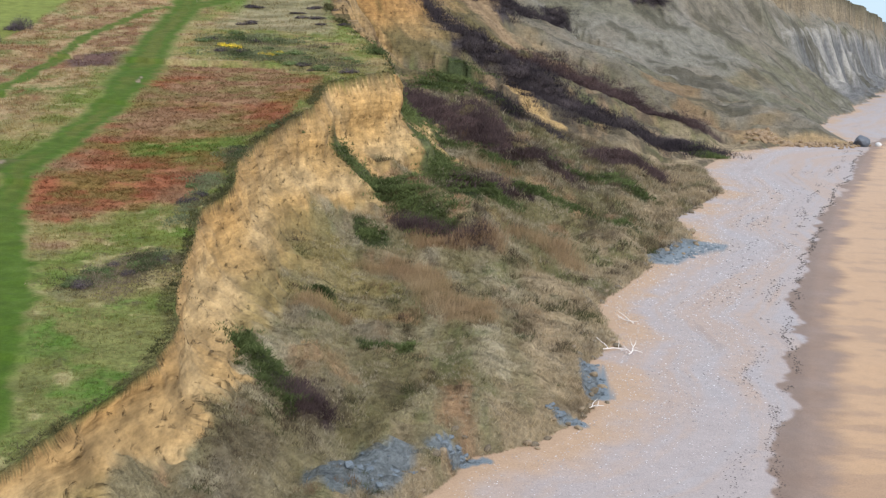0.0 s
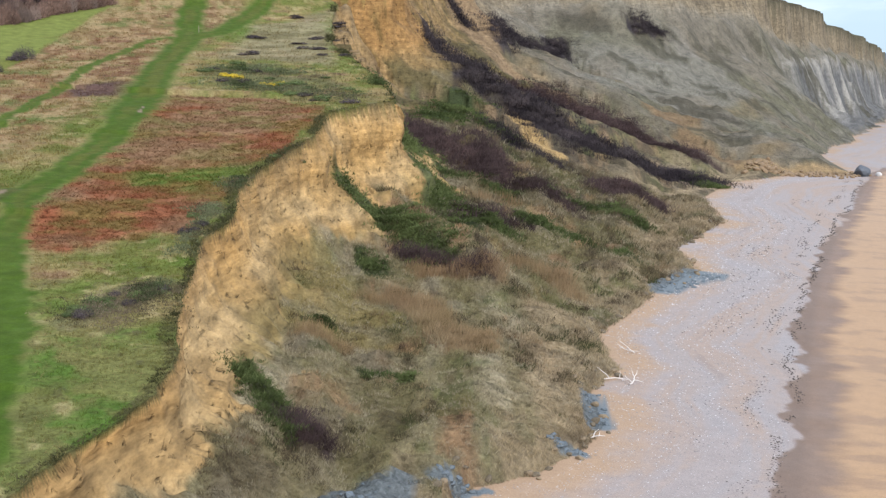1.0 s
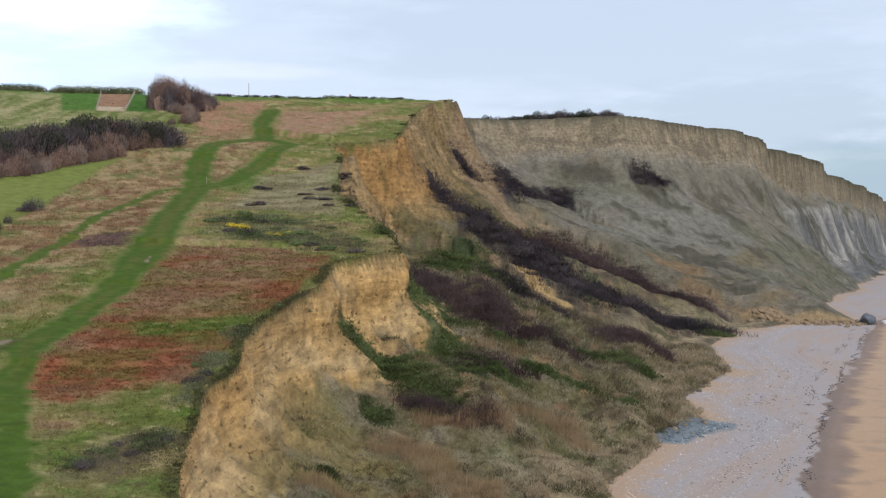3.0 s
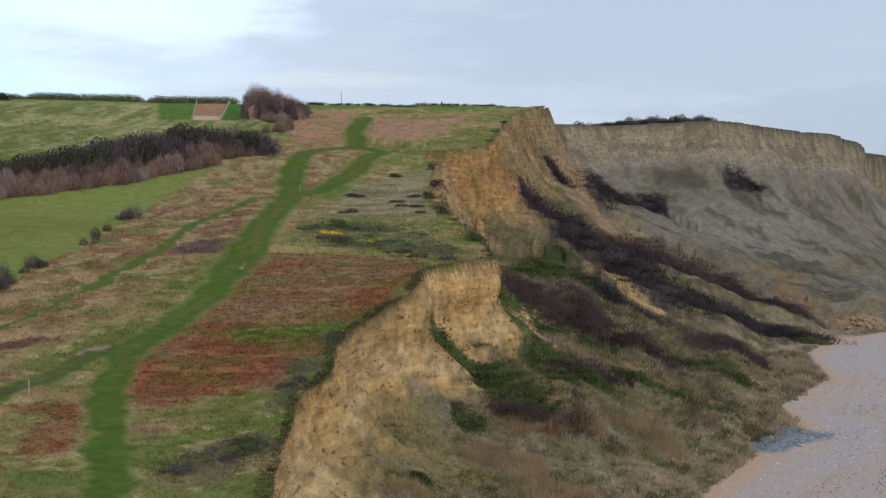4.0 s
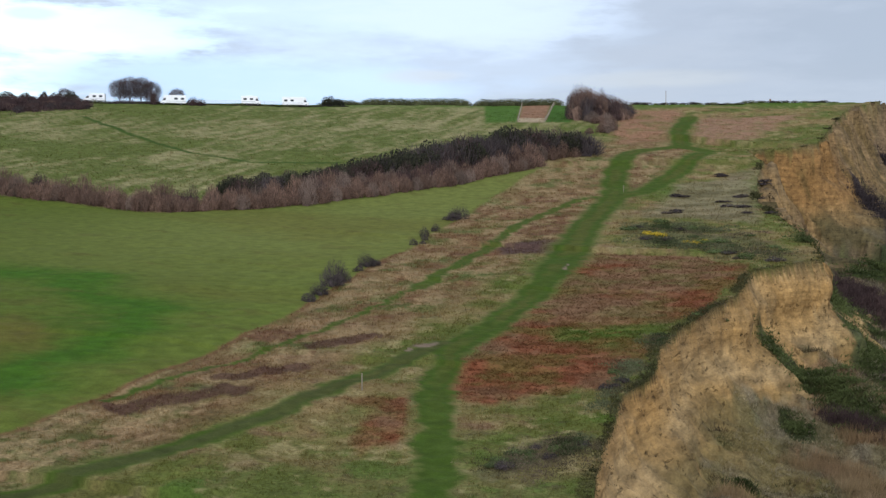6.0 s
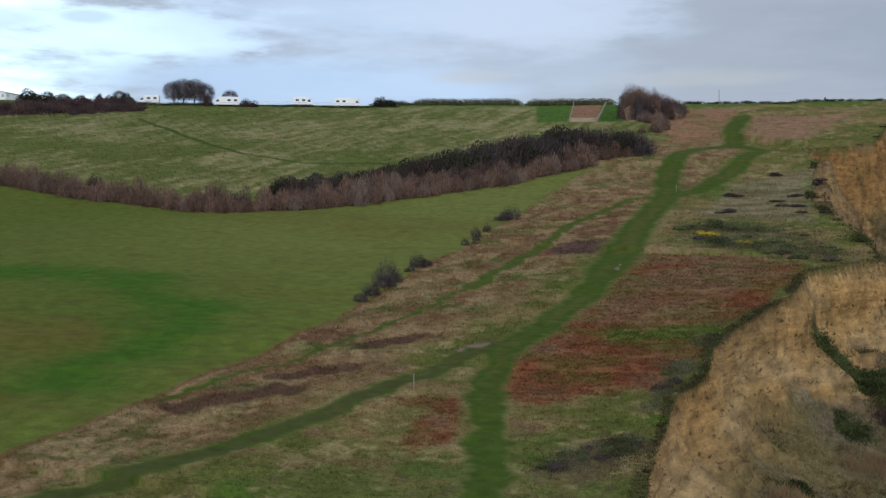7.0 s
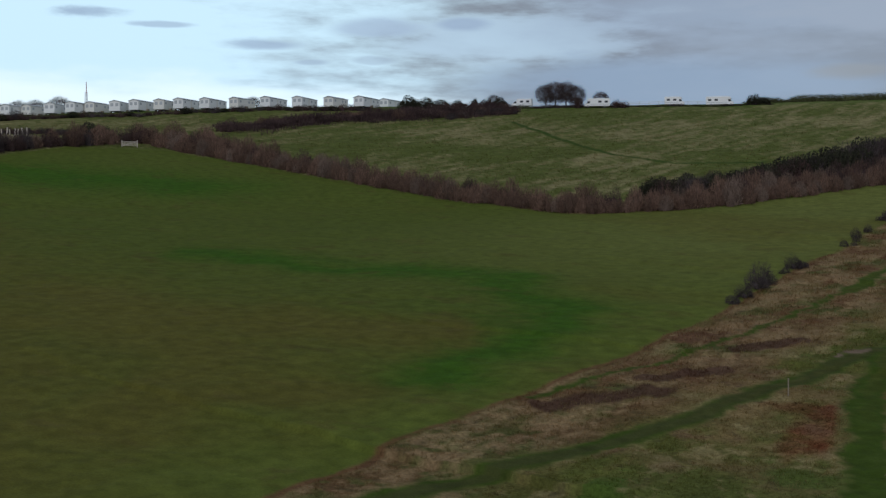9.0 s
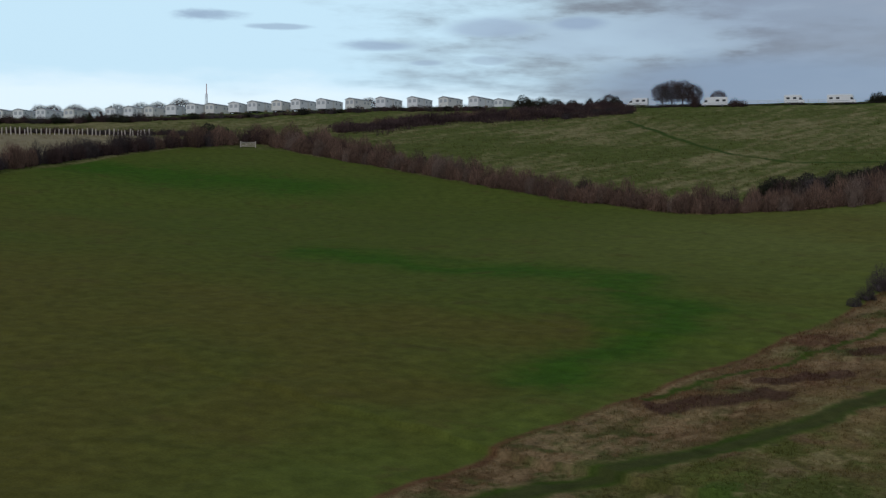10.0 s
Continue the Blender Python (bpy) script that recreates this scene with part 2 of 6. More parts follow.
# ---------------------------------------------------------------- ground cover (plan lines, metres)
PATHS = [  # mown paths: half width, then the line
    (1.45, [(-22, 60), (-25.7, 75.5), (-29.5, 87.7), (-34.1, 101.7), (-37.8, 116.4)]),
    (1.9, [(-37.8, 116.4), (-38.2, 129.4), (-38.8, 145.2), (-40.5, 166.7)]),
    (2.9, [(-40.5, 166.7), (-43.4, 188.8), (-48.3, 225.9), (-50.8, 257.5)]),
    (2.7, [(-50.8, 257.5), (-57.2, 293.7), (-59, 323.2), (-50, 341.1)]),
    (2.7, [(-50.8, 257.5), (-46.1, 268.3), (-43.7, 293.8), (-41.4, 330.9), (-50, 341.1), (-54.5, 364.2), (-56, 398.6)]),
    (1.35, [(-53, 52), (-52, 61.1), (-50.1, 68.7), (-46.8, 76.9), (-44.7, 84.4), (-43.1, 89.9), (-42.6, 96.8), (-41.4, 104.3), (-41, 112.8), (-39.6, 120.1)]),
    (.45, [(-57, 90), (-53.5, 116.3), (-53.3, 132.7), (-53.4, 150.8)]),
    (.95, [(-53.4, 150.8), (-54.2, 170.9), (-55.7, 192.1), (-58.7, 223.4), (-56.9, 255), (-51.5, 260.7)]),
    (.8, [(-216.4, 332.3), (-184.1, 304.1), (-156, 283.4), (-138.3, 278), (-119, 285.4)]),
]
BRACKEN = [
    [(-36.4, 112.5), (-37.2, 123), (-37, 140), (-41.5, 190), (-28.5, 188.9), (-17.2, 177.4), (-16.8, 165.9), (-18.4, 146.1), (-21, 132.3), (-20.9, 116.1), (-21.2, 107.4), (-25.3, 102.6), (-33, 98.4)],
    [(-40.6, 96.6), (-35.4, 98.8), (-32.5, 89.5), (-33.1, 83.4), (-35.7, 86.9), (-35.8, 93.6)],
    [(-83, 415.5), (-61.3, 417.3), (-52.9, 348.8), (-67.8, 343.4)],
    [(-55, 397.2), (-26.2, 400.4), (-34.7, 341.7), (-49.1, 354.9)],
]
FIELD = [(-74.7, 294.2), (-74, 255.2), (-70.7, 219.7), (-66.1, 181.9), (-63.4, 154.2), (-60, 131.8), (-58.9, 114), (-57.9, 98.9),
         (-57.8, 84), (-57.8, 74.2), (-57, 64.7), (-56.3, 57.9), (-60, 20), (-260, 0), (-245, 147.5), (-255.3, 181.9), (-260.7, 206.8),
         (-245, 224), (-222, 221), (-199.7, 219.5), (-167, 213.4), (-138.8, 211.5), (-122, 209.6), (-108.4, 225.8), (-94.7, 247.8), (-84.5, 270.4)]
PALE = [(-40.5, 276.3), (-27.7, 296.7), (-19.8, 221.6), (-30.7, 228.9), (-41.8, 231.8)]
GORSE = [(-42.1, 222.8), (-30.1, 224.7), (-12.6, 193.8), (-11.1, 181.4), (-16.5, 177.7), (-26.6, 192.2), (-36.3, 196.9)]
HEATH = [(-55.7, 192.1), (-48.9, 197.5), (-46.2, 185.1), (-52.3, 183.2)]


SCRUB = {  # thickets and bare places on the cliff slope: two ends and the half width
    "bramble": [(-12.2, 161.3, -5.8, 154.5, 2.2), (-7.2, 158.2, -.8, 143.2, 1.9), (-4.3, 192.4, .5, 170.1, 2.2), (-2.3, 212.1, 8.8, 207.8, 1.7), (8.6, 191.6, 15.2, 190.2, 2.4),
                (15.2, 190.2, 21.8, 183.6, 2.6), (.8, 176, 6.8, 177.5, 2), (-9, 200, -7, 230, 2.6), (-6, 278, -.3, 300, 3), (-.3, 312.8, 9.4, 292.4, 3), (26.3, 232.8, 28.8, 221.6, 2), (14, 236, 24, 228, 2.5),
                (-14.3, 89, -12.3, 85.2, 1), (-12.4, 86, -10.4, 80.5, .9), (-11.8, 111.9, -10.8, 111.9, .8), (-6.4, 100.7, -3.3, 98.6, .6), (56, 335, 62.3, 322, 1.8), (-9.2, 142.4, -8.9, 138.9, .9)],
    "thicket": [(-6.5, 255, -4.5, 236, 3.6), (-4.5, 236, 3.7, 222, 4.6), (3.7, 222, 8.2, 212.5, 3.4), (27.2, 260, 37.7, 257.5, 4.4), (29.5, 272, 34, 258, 3.4), (-10.9, 84.6, -8.2, 80.4, .9),
                (15.1, 373.4, 32.4, 382.8, 4.5), (32.4, 382.8, 47.4, 377.3, 5), (47.4, 377.3, 66, 372, 5), (9.5, 211.7, 17.9, 210.8, 2), (-1.4, 175.1, 9.6, 186, 1), (-6.7, 146.7, 3, 139, 1.1)],
    "blackthorn": [(-7.4, 356.7, 3.2, 327, 3), (3.2, 327, 13, 322.5, 5), (13, 322.2, 23.5, 320.2, 7.5), (23.5, 320.2, 35.9, 321.6, 8.5), (35.9, 321.6, 60, 340, 7), (-1.5, 414.6, 2.4, 407.9, 3),
                   (9, 299, 13, 284, 3), (13, 284, 20, 277, 2.6), (11.1, 413.8, 20, 440, 3.6), (20, 440, 37.9, 520, 4.5), (67.4, 534.5, 80.1, 542.8, 3)],
    "reed": [(-6.6, 130.6, -2.5, 123.7, 2), (-2.5, 123.7, 1, 111.5, 1.9), (-11.8, 107, -9, 107, 1.3), (-3.5, 141.8, 4.2, 139.5, 1.3),
             (7.9, 154.5, 11.9, 147.7, 2), (6.1, 206.4, 9, 204.5, 1.2), (3, 196, 8, 192, 1)],
    "bare": [(13.2, 312.8, 20.1, 300.3, 2.2)],
    "earth": [(4, 470, 4.1, 408.9, 7), (4.1, 408.9, 13.8, 394.3, 6), (13.8, 394.3, 28.4, 386, 5), (67.5, 393.2, 79.6, 378.1, 6), (61.6, 409.9, 80, 430, 6)],
    "clay": [(-6.4, 71.4, -3.4, 77.4, 1.6), (-1, 79.3, 1.5, 81.1, .5), (10.8, 107.5, 10.4, 97.2, .9), (6.6, 89.7, 8.5, 89.8, .7), (24.8, 163.1, 33, 178.4, 2.4)],
    "rubble": [(80.3, 371.8, 116.3, 384, 4)],
    "moss": [(-15.5, 128, -10, 120, 4.5), (-13, 112, -9, 110, 3), (-16, 138, -12, 130, 3)],
    "slide": [(80.4, 471.8, 94.8, 467.9, 4), (70, 478.8, 89.3, 478.6, 3.4), (42.7, 537.7, 56.1, 529.9, 4), (60, 440, 74, 446, 4)],
}
SOIL = [(-41.6, 115.6, -40.6, 119.2, .45), (-40.6, 168.6, -40.9, 174, .4)]
DARKGRASS = [(-54.6, 88.8, -50, 96, 1.6), (-50.5, 116, -47.6, 121.5, 1.6), (-52, 100, -49, 108, 1.2)]
RIMSCRUB = [(-24.2, 82.3, -20, 90.4, 1.8), (-21, 112, -21.2, 116, 1.0), (-21.2, 124, -21, 129, .9), (-19.4, 139, -17, 148, .6), (-20.8, 104, -20.5, 109, .8)]


def soft_inside(x, y, poly, fade):
    """1 inside, 0 outside, with an edge that fades over that many metres."""
    loop = np.array(list(poly) + [poly[0]], float)
    d, _ = near_line(x, y, loop)
    d = np.where(inside(x, y, poly), d, -d)
    return step01(d, -fade, fade)


def capsules(x, y, rows):
    """1 within the half width of any of the short lines, fading to 0 at one and a half times that."""
    m = np.zeros(x.shape)
    for x1, y1, x2, y2, half in rows:
        d, _ = near_line(x, y, np.array([(x1, y1), (x2, y2)], float))
        m = np.maximum(m, 1 - step01(d, half * .75, half * 1.35))
    return m


def soft_blobs(x, y, rows):
    m = np.zeros(x.shape)
    sx, sy = x + (fbm(x / 9, y / 9, 73) - .5) * 14, y + (fbm(x / 9, y / 9, 77) - .5) * 14
    for x1, y1, x2, y2, half in rows:
        d, _ = near_line(sx, sy, np.array([(x1, y1), (x2, y2)], float))
        m = np.maximum(m, np.exp(-(d / half) ** 2))
    return m


def blend(c, colour, m):
    return c + (np.array(colour) - c) * m[..., None]


def jitter(x, y):
    k = np.clip(np.hypot(x, y) / 110, .6, 2.5)
    return (x + (fbm(x / (1.6 * k), y / (1.6 * k), 71) - .5) * 3.4 * k, y + (fbm(x / (1.6 * k), y / (1.6 * k), 75) - .5) * 3.4 * k)


def bare_face(x, y, t, scarp, run):
    """Where the cliff shows bare earth."""
    lim = .19 - .035 * step01(y, 90, 112) + .11 * step01(y, 205, 250) + .05 * step01(y, 370, 420)
    ragged = (fbm(x / 3.5, y / 3.5, 85) - .5) * .2 + (fbm(run / 4, t * 6, 86) - .5) * (.16 + .5 * step01(y, 205, 250))
    return 1 - step01(t + ragged, lim - .03, lim + .06)


def path_mask(x, y, grow=1.0):
    m = np.zeros(x.shape)
    n2, n5 = fbm(x / 3.5, y / 3.5, 85), fbm(x / .8, y / .8, 87, 2)
    for half, line in PATHS:
        d, _ = near_line(x + (n2 - .5) * 1.7 + (n5 - .5) * .8, y + (n2 - .5) * 1.7, np.array(line, float))
        m = np.maximum(m, 1 - step01(d, half * .6 * grow, half * 1.3 * grow))
    return m


def cover(x, y, z, region, t, de, df, scarp, run):
    """Base colour of the ground, linear, and how wet it is."""
    r = np.hypot(x, y)
    jx, jy = jitter(x, y)
    n1, n2, n3 = fbm(x / 16, y / 16, 81), fbm(x / 3.5, y / 3.5, 85), fbm(x / .9, y / .9, 89, 3)
    c = np.zeros(x.shape + (3,)) + np.array((.094, .105, .028))
    c = blend(c, (.19, .145, .066), step01(n1 + .5 * n2, .68, .95))
    c = blend(c, (.13, .08, .05), step01(n2 + .4 * n3, .78, .98) * .8)
    c = blend(c, (.062, .108, .019), step01(1 - n1 + .4 * n2, .75, 1.0) * .8)
    # the strip between path and field is brown and tawny
    strip = step01(-x, 44, 50) * (1 - step01(r, 330, 380))
    c = blend(c, (.15, .105, .05), strip * (.35 + .65 * step01(n1 + .6 * n2, .45, .8)))
    c = blend(c, (.11, .056, .036), strip * step01(fbm(x / 7, y / 9, 93) + .3 * n3, .64, .82) * .75)
    c = blend(c, (.075, .1, .03), strip * step01(fbm(x / 6, y / 6, 145) + .3 * n3, .64, .82) * .8)
    c = blend(c, (.085, .1, .032), strip * (1 - step01(y, 78, 104)) * (.45 + .45 * step01(n2, .4, .6)))
    # the turf near the drone is greener
    near = (1 - step01(r, 72, 100)) * (x > -42)
    c = blend(c, (.07, .1, .026), near * .7)
    c = blend(c, (.048, .105, .016), (.35 + .65 * near) * (1 - strip) * step01(fbm(x / 4.5, y / 4.5, 121) + .35 * n3, .62, .88) * .8)
    c = blend(c, (.27, .225, .115), step01(fbm(x / 2.2, y / 3.2, 123) + .45 * n3, .8, 1.0) * .55)
    c = blend(c, (.125, .064, .036), strip * step01(fbm(x / 3, y / 6, 157) + .35 * n3, .66, .86) * .7)
    c = blend(c, (.25, .185, .1), strip * step01(fbm(x / 2.6, y / 5, 125) + .4 * n3, .64, .88) * .7)
    c = blend(c, (.06, .055, .028), step01(fbm(x / 1.4, y / 1.4, 127) + .3 * n3, .84, .98) * .6)
    # the bank behind the field hedge, and the hilltop
    far = step01(r, 236, 262) * step01(-x, 66, 90)
    c = blend(c, (.082, .105, .028), far)
    c = blend(c, (.25, .225, .12), far * step01(.5 * fbm(x / 22, y / 30, 95) + .5 * fbm(x / 2.0, y / 11, 96) + .3 * n3, .55, .88) * .75)
    c = blend(c, (.05, .115, .02), step01(r, 425, 445) * .7)
    for poly, tint in HILLPLOTS:
        c = blend(c, tint, soft_inside(x, y, poly, .6))
    f = soft_inside(x, y, FIELD, .7)
    c = blend(c, (.085, .115, .022), f)
    c = blend(c, (.066, .09, .017), f * step01(-x, 52, 90) * .8)
    c = blend(c, (.118, .138, .038), f * step01(x, -150, -85) * step01(y, 110, 200) * .8)
    c = blend(c, (.09, .087, .02), f * np.maximum(step01(fbm(x / 60, y / 30, 97) + .25 * n1, .6, .85) * .5, soft_blobs(x, y, OLIVE) * .9))
    c = blend(c, (.03, .088, .008), f * soft_blobs(x, y, HOLLOW) * .85)
    c = blend(c, (.07, .06, .02), f * step01(fbm(x / 5, y / 3, 141) + .3 * n3, .8, .95) * .4)
    margin, _ = near_line(x + (n2 - .5) * .8, y + (n2 - .5) * .8, np.array(FIELD[3:12], float))
    c = blend(c, (.12, .06, .034), (1 - step01(margin, .1, .55)) * step01(n1 + .3 * n3, .35, .6) * .8)
    for i, poly in enumerate(BRACKEN):
        m = soft_inside(jx, jy, poly, .8 if i < 2 else 2.5)
        pale = step01(fbm(x / 9, y / 9, 143) + .3 * n2 + .1 * step01(y, 140, 160), .55, .8)[..., None]
        tint = (np.array((.165, .062, .031)) * (1 - pale) + np.array((.165, .097, .054)) * pale) if i < 2 else np.array(((.22, .13, .08), (.225, .14, .09))[i - 2])
        thin = .5 * step01(y, 118, 126) * (1 - step01(y, 134, 144)) * step01(x, -33, -29) if i == 0 else 0
        c = blend(c, tint, m * np.clip(.5 + .5 * step01(n2 + .3 * n3, .45, .75) - thin, 0, 1))
    c = blend(c, (.19, .165, .1), soft_inside(jx, jy, PALE, 3) * .8)
    c = blend(c, (.1, .09, .045), soft_inside(jx, jy, PALE, 3) * step01(fbm(x / 9, y / 4, 151) + .2 * n2, .55, .75) * .8)
    c = blend(c, (.085, .09, .04), soft_inside(jx, jy, GORSE, 2) * (.2 + .7 * step01(n2, .4, .65)))
    c = blend(c, (.075, .048, .04), soft_inside(jx, jy, HEATH, 1.5))
    c = blend(c, (.066, .036, .027), capsules(jx, jy, DARKGRASS) * .85)
    c = blend(c, (.1, .09, .05), capsules(jx, jy, RIMSCRUB) * .6)
    c = blend(c, (.115, .118, .04), path_mask(x, y, 1.25) * .5)
    c = blend(c, (.036, .07, .009), path_mask(x, y) * (.85 + .15 * n2))
    d_left, _ = near_line(x, y, np.array(PATHS[5][1], float))
    c = blend(c, (.05, .058, .02), (1 - step01(d_left + (n2 - .5), .5, 1.3)) * .8)
    c = blend(c, (.075, .075, .02), path_mask(x, y, .38) * (.12 + .45 * step01(n1 + .4 * n2, .55, .8)) * step01(r, 90, 130))
    c = blend(c, (.03, .062, .012), (1 - step01(near_line(x, y, np.array(PATHS[-1][1], float))[0] + (n2 - .5) * 1.5, .4, 1.3)) * .75)
    c = blend(c, (.16, .125, .09), capsules(jx, jy, SOIL) * step01(n3, .3, .5))
    c = blend(c, (.085, .08, .055), (1 - step01(de, 3, 7)) * step01(y, 480, 540))
    c = blend(c, (.07, .06, .026), (1 - step01(de + (n2 - .5) * 1.6, .1, .6)) * (.5 - .3 * step01(y, 150, 200)))
    # cliff: tawny grass on the slipped slope
    q = np.zeros_like(c) + np.array((.205, .165, .09))
    n4 = fbm(x / .7, y / 1.9, 90, 3)
    q = blend(q, (.3, .25, .16), step01(fbm(x / 2.4, y / 6, 131) + .35 * n4, .6, .84) * .75)
    q = blend(q, (.085, .067, .042), step01(y, 185, 225) * (.5 + .5 * step01(n1, .3, .55)))
    q = blend(q, (.12, .094, .05), step01(y, 130, 165) * (1 - step01(y, 185, 225)) * (.45 + .55 * step01(n1, .35, .6)))
    q = blend(q, (.125, .108, .043), step01(fbm(x / 5, y / 12, 101) + .3 * n4, .58, .8) * .6)
    q = blend(q, (.24, .15, .08), step01(fbm(x / 4, y / 10, 102) + .3 * n4, .66, .88) * (1 - .5 * step01(y, 185, 225)))
    q = blend(q, (.065, .047, .03), step01(fbm(x / 3, y / 8, 103) + .3 * n4, .68, .88) * (.55 + .35 * step01(y, 105, 140)))
    q = blend(q, (.07, .1, .026), step01(fbm(x / 5, y / 12, 105) + .2 * n4, .7, .82) * .35)
    q = blend(q, (.27, .2, .118), step01(t, .68, .88) * step01(fbm(x / 4, y / 7, 153) + .15 * n4, .45, .62) * .85)
    q = q * ((.7 + .6 * n4) * (1.24 - .06 * step01(y, 105, 140)))[..., None]
    q = blend(q, (.1, .07, .045), step01(t, .95, .98) * step01(n2, .5, .65) * .6)
    q = blend(q, (.26, .2, .075), capsules(jx, jy, SCRUB["moss"]) * .7)
    bare = bare_face(x, y, t, scarp, run)
    nz = fbm((.3 * x - y) / 9.0, z / 1.6, 147, 3)
    ochre = np.zeros_like(c) + np.array((.45, .305, .135))
    ochre = blend(ochre, (.45, .345, .195), step01(fbm(run / 9, z / 3, 107) + .3 * step01(120 - y, 0, 40), .45, .7) * .7)
    ochre = blend(ochre, (.33, .225, .105), step01(fbm(y / 13, z / 3.5, 108, 2), .52, .72) * .7)
    ochre = blend(ochre, (.45, .27, .1), step01(.03 - t + (nz - .5) * .03, -.02, .02) * .5 * (1 - step01(y, 100, 150) * .6))
    ochre = blend(ochre, (.2, .17, .075), step01(t, .05, .13) * step01(fbm(y / 12, z / 4, 133, 2), .45, .65) * .7)
    ochre = blend(ochre, (.07, .05, .025), step01(.006 - t + (fbm((.3 * x - y) / 6, z / .5, 149, 2) - .5) * .012, 0, .006))
    far_face = step01(y, 205, 240)
    ochre = blend(ochre, (.27, .2, .115), far_face * (.5 + .5 * step01(nz, .4, .6)))
    ochre = blend(ochre, (.09, .085, .042), far_face * step01(fbm(run / 7, z / 8, 137, 3) + .25 * step01(t, .05, .2), .5, .66) * .85)
    ochre = blend(ochre, (.34, .2, .08), step01(y, 300, 318) * (1 - step01(y, 345, 370)) * (1 - step01(t, .06, .12)) * .8)
    ochre = blend(ochre, (.16, .12, .05), step01(y, 300, 318) * step01(fbm(run / 2.5, z / 8, 139), .52, .7) * .7)
    ochre = ochre * np.array((.73, .645, .54))
    q = q + (ochre - q) * (bare * step01(460 - r, 0, 60))[..., None]
    for kind, tint in (("bramble", (.04, .055, .02)), ("thicket", (.055, .035, .032)), ("blackthorn", (.034, .027, .03)), ("reed", (.235, .15, .08)),
                       ("bare", (.45, .29, .12)), ("earth", (.2, .13, .07)), ("clay", (.15, .17, .175)), ("rubble", (.3, .2, .1))):
        q = blend(q, tint, capsules(jx, jy, SCRUB[kind]) * (.9 if kind != "reed" else .75))
    # the landslip and the grey cliff beyond it
    grey = step01(r + x * .4, 385, 450) * (x > 5) * (1 - capsules(jx, jy, SCRUB["rubble"] + SCRUB["earth"] + SCRUB["thicket"] + SCRUB["blackthorn"]))
    g = np.zeros_like(c) + np.array((.15, .132, .102))
    g = blend(g, (.105, .1, .065), step01(fbm(x / 24, y / 24, 110) + .2 * n2, .5, .72) * step01(t, .12, .3) * .8)
    g = blend(g, (.17, .125, .07), step01(fbm(x / 18, y / 18, 106), .5, .72) * (1 - step01(r, 440, 620)) * .8)
    g = blend(g, (.19, .178, .155), step01(fbm(run / 20, t * 5, 109), .52, .72) * step01(t, .1, .3) * .6)
    # the tan upright band below the rim, with dark seams and weathered ledges
    band = 1 - step01(t + (n2 - .5) * .05, .1, .17)
    g = blend(g, (.18, .142, .092), band * .9)
    g = blend(g, (.105, .085, .058), band * step01(fbm(run / 11, z / 6, 155), .5, .66) * .7)
    g = blend(g, (.1, .08, .055), step01(t, .055, .07) * (1 - step01(t, .085, .1)) * step01(n1, .35, .5) * .7)
    # grey clay cliff cut by pale runnels
    cut = step01(r, 610, 720) * step01(t, .34, .38) * (1 - step01(t, .9, 1.0))
    streaks = np.abs(fbm(run / 15 + .5 * fbm(run / 40, t * 3, 58), t * .9, 59, 3) - .5) * 2
    g = blend(g, (.12, .12, .122), cut * .9)
    g = blend(g, (.3, .285, .255), cut * step01(streaks, .3, .5) * (1 - step01(t, .62, .85)) * .9)
    g = blend(g, (.26, .24, .205), step01(r, 600, 700) * step01(t, .335, .35) * (1 - step01(t, .375, .4)) * .7)
    g = blend(g, (.06, .055, .038), step01(fbm(x / 12, y / 7, 114) + .2 * n2, .66, .8) * step01(t, .15, .3) * .8)
    g = blend(g, (.07, .062, .045), capsules(jx, jy, SCRUB["slide"]) * .85)
    g = g * np.array((1.12, 1.07, 1.0)) * (.8 + .4 * n2)[..., None]
    q = q + (g - q) * grey[..., None]
    c = c * np.array((1.06, .98, .93)) * (1.12 + .05 * f + .02 * far)[..., None]
    c = np.where((region == 1)[..., None], q, c)
    # beach
    be = (region == 2)
    b = np.zeros_like(c) + np.array((.345, .282, .25))
    b = blend(b, (.375, .262, .19), step01(fbm(df / 2.6, y / 34, 111) + .15 * n3, .48, .72) * .7)
    b = blend(b, (.33, .295, .28), step01(fbm(df / 1.8, y / 26, 112) + .12 * n3, .55, .75) * .5)
    b = blend(b, (.25, .19, .16), step01(fbm(df / 1.1, y / 30, 119), .64, .74) * step01(fbm(x / 12, y / 12, 120), .4, .6) * .4)
    b = blend(b, (.4, .255, .15), (1 - step01(df + (n2 - .5) * 5, .8, 5.5)) * step01(fbm(x / 11, y / 11, 118) + .1 * n3, .36, .52))
    b = blend(b, (.15, .17, .175), capsules(jx, jy, SCRUB["clay"]))
    b = blend(b, (.28, .18, .09), capsules(jx, jy, SCRUB["rubble"]))
    shore = (x - tide_x(y)) * .95
    wet = step01(shore + (fbm(x / 5, y / 5, 115) - .5) * 3.4 + (fbm(x / 12, y / 12, 116) - .5) * 4, -.2, .3)
    b = blend(b, (.225, .138, .088), wet * (.8 + .35 * n2))
    b = blend(b, (.13, .085, .06), wet * (1 - step01(shore, .3, 1.6)) * .4)
    glaze = step01(shore + (fbm(x / 9, y / 4, 117) - .5) * 5, 2.0, 4.6)
    b = blend(b, (.43, .245, .112), glaze)
    # shadow of the ripple marks, laid into the sand colour
    b = blend(b, (.3, .17, .085), glaze * step01(fbm(x / 5, y / 2.2, 122), .56, .68) * .7)
    c = np.where(be[..., None], b * .81, c)
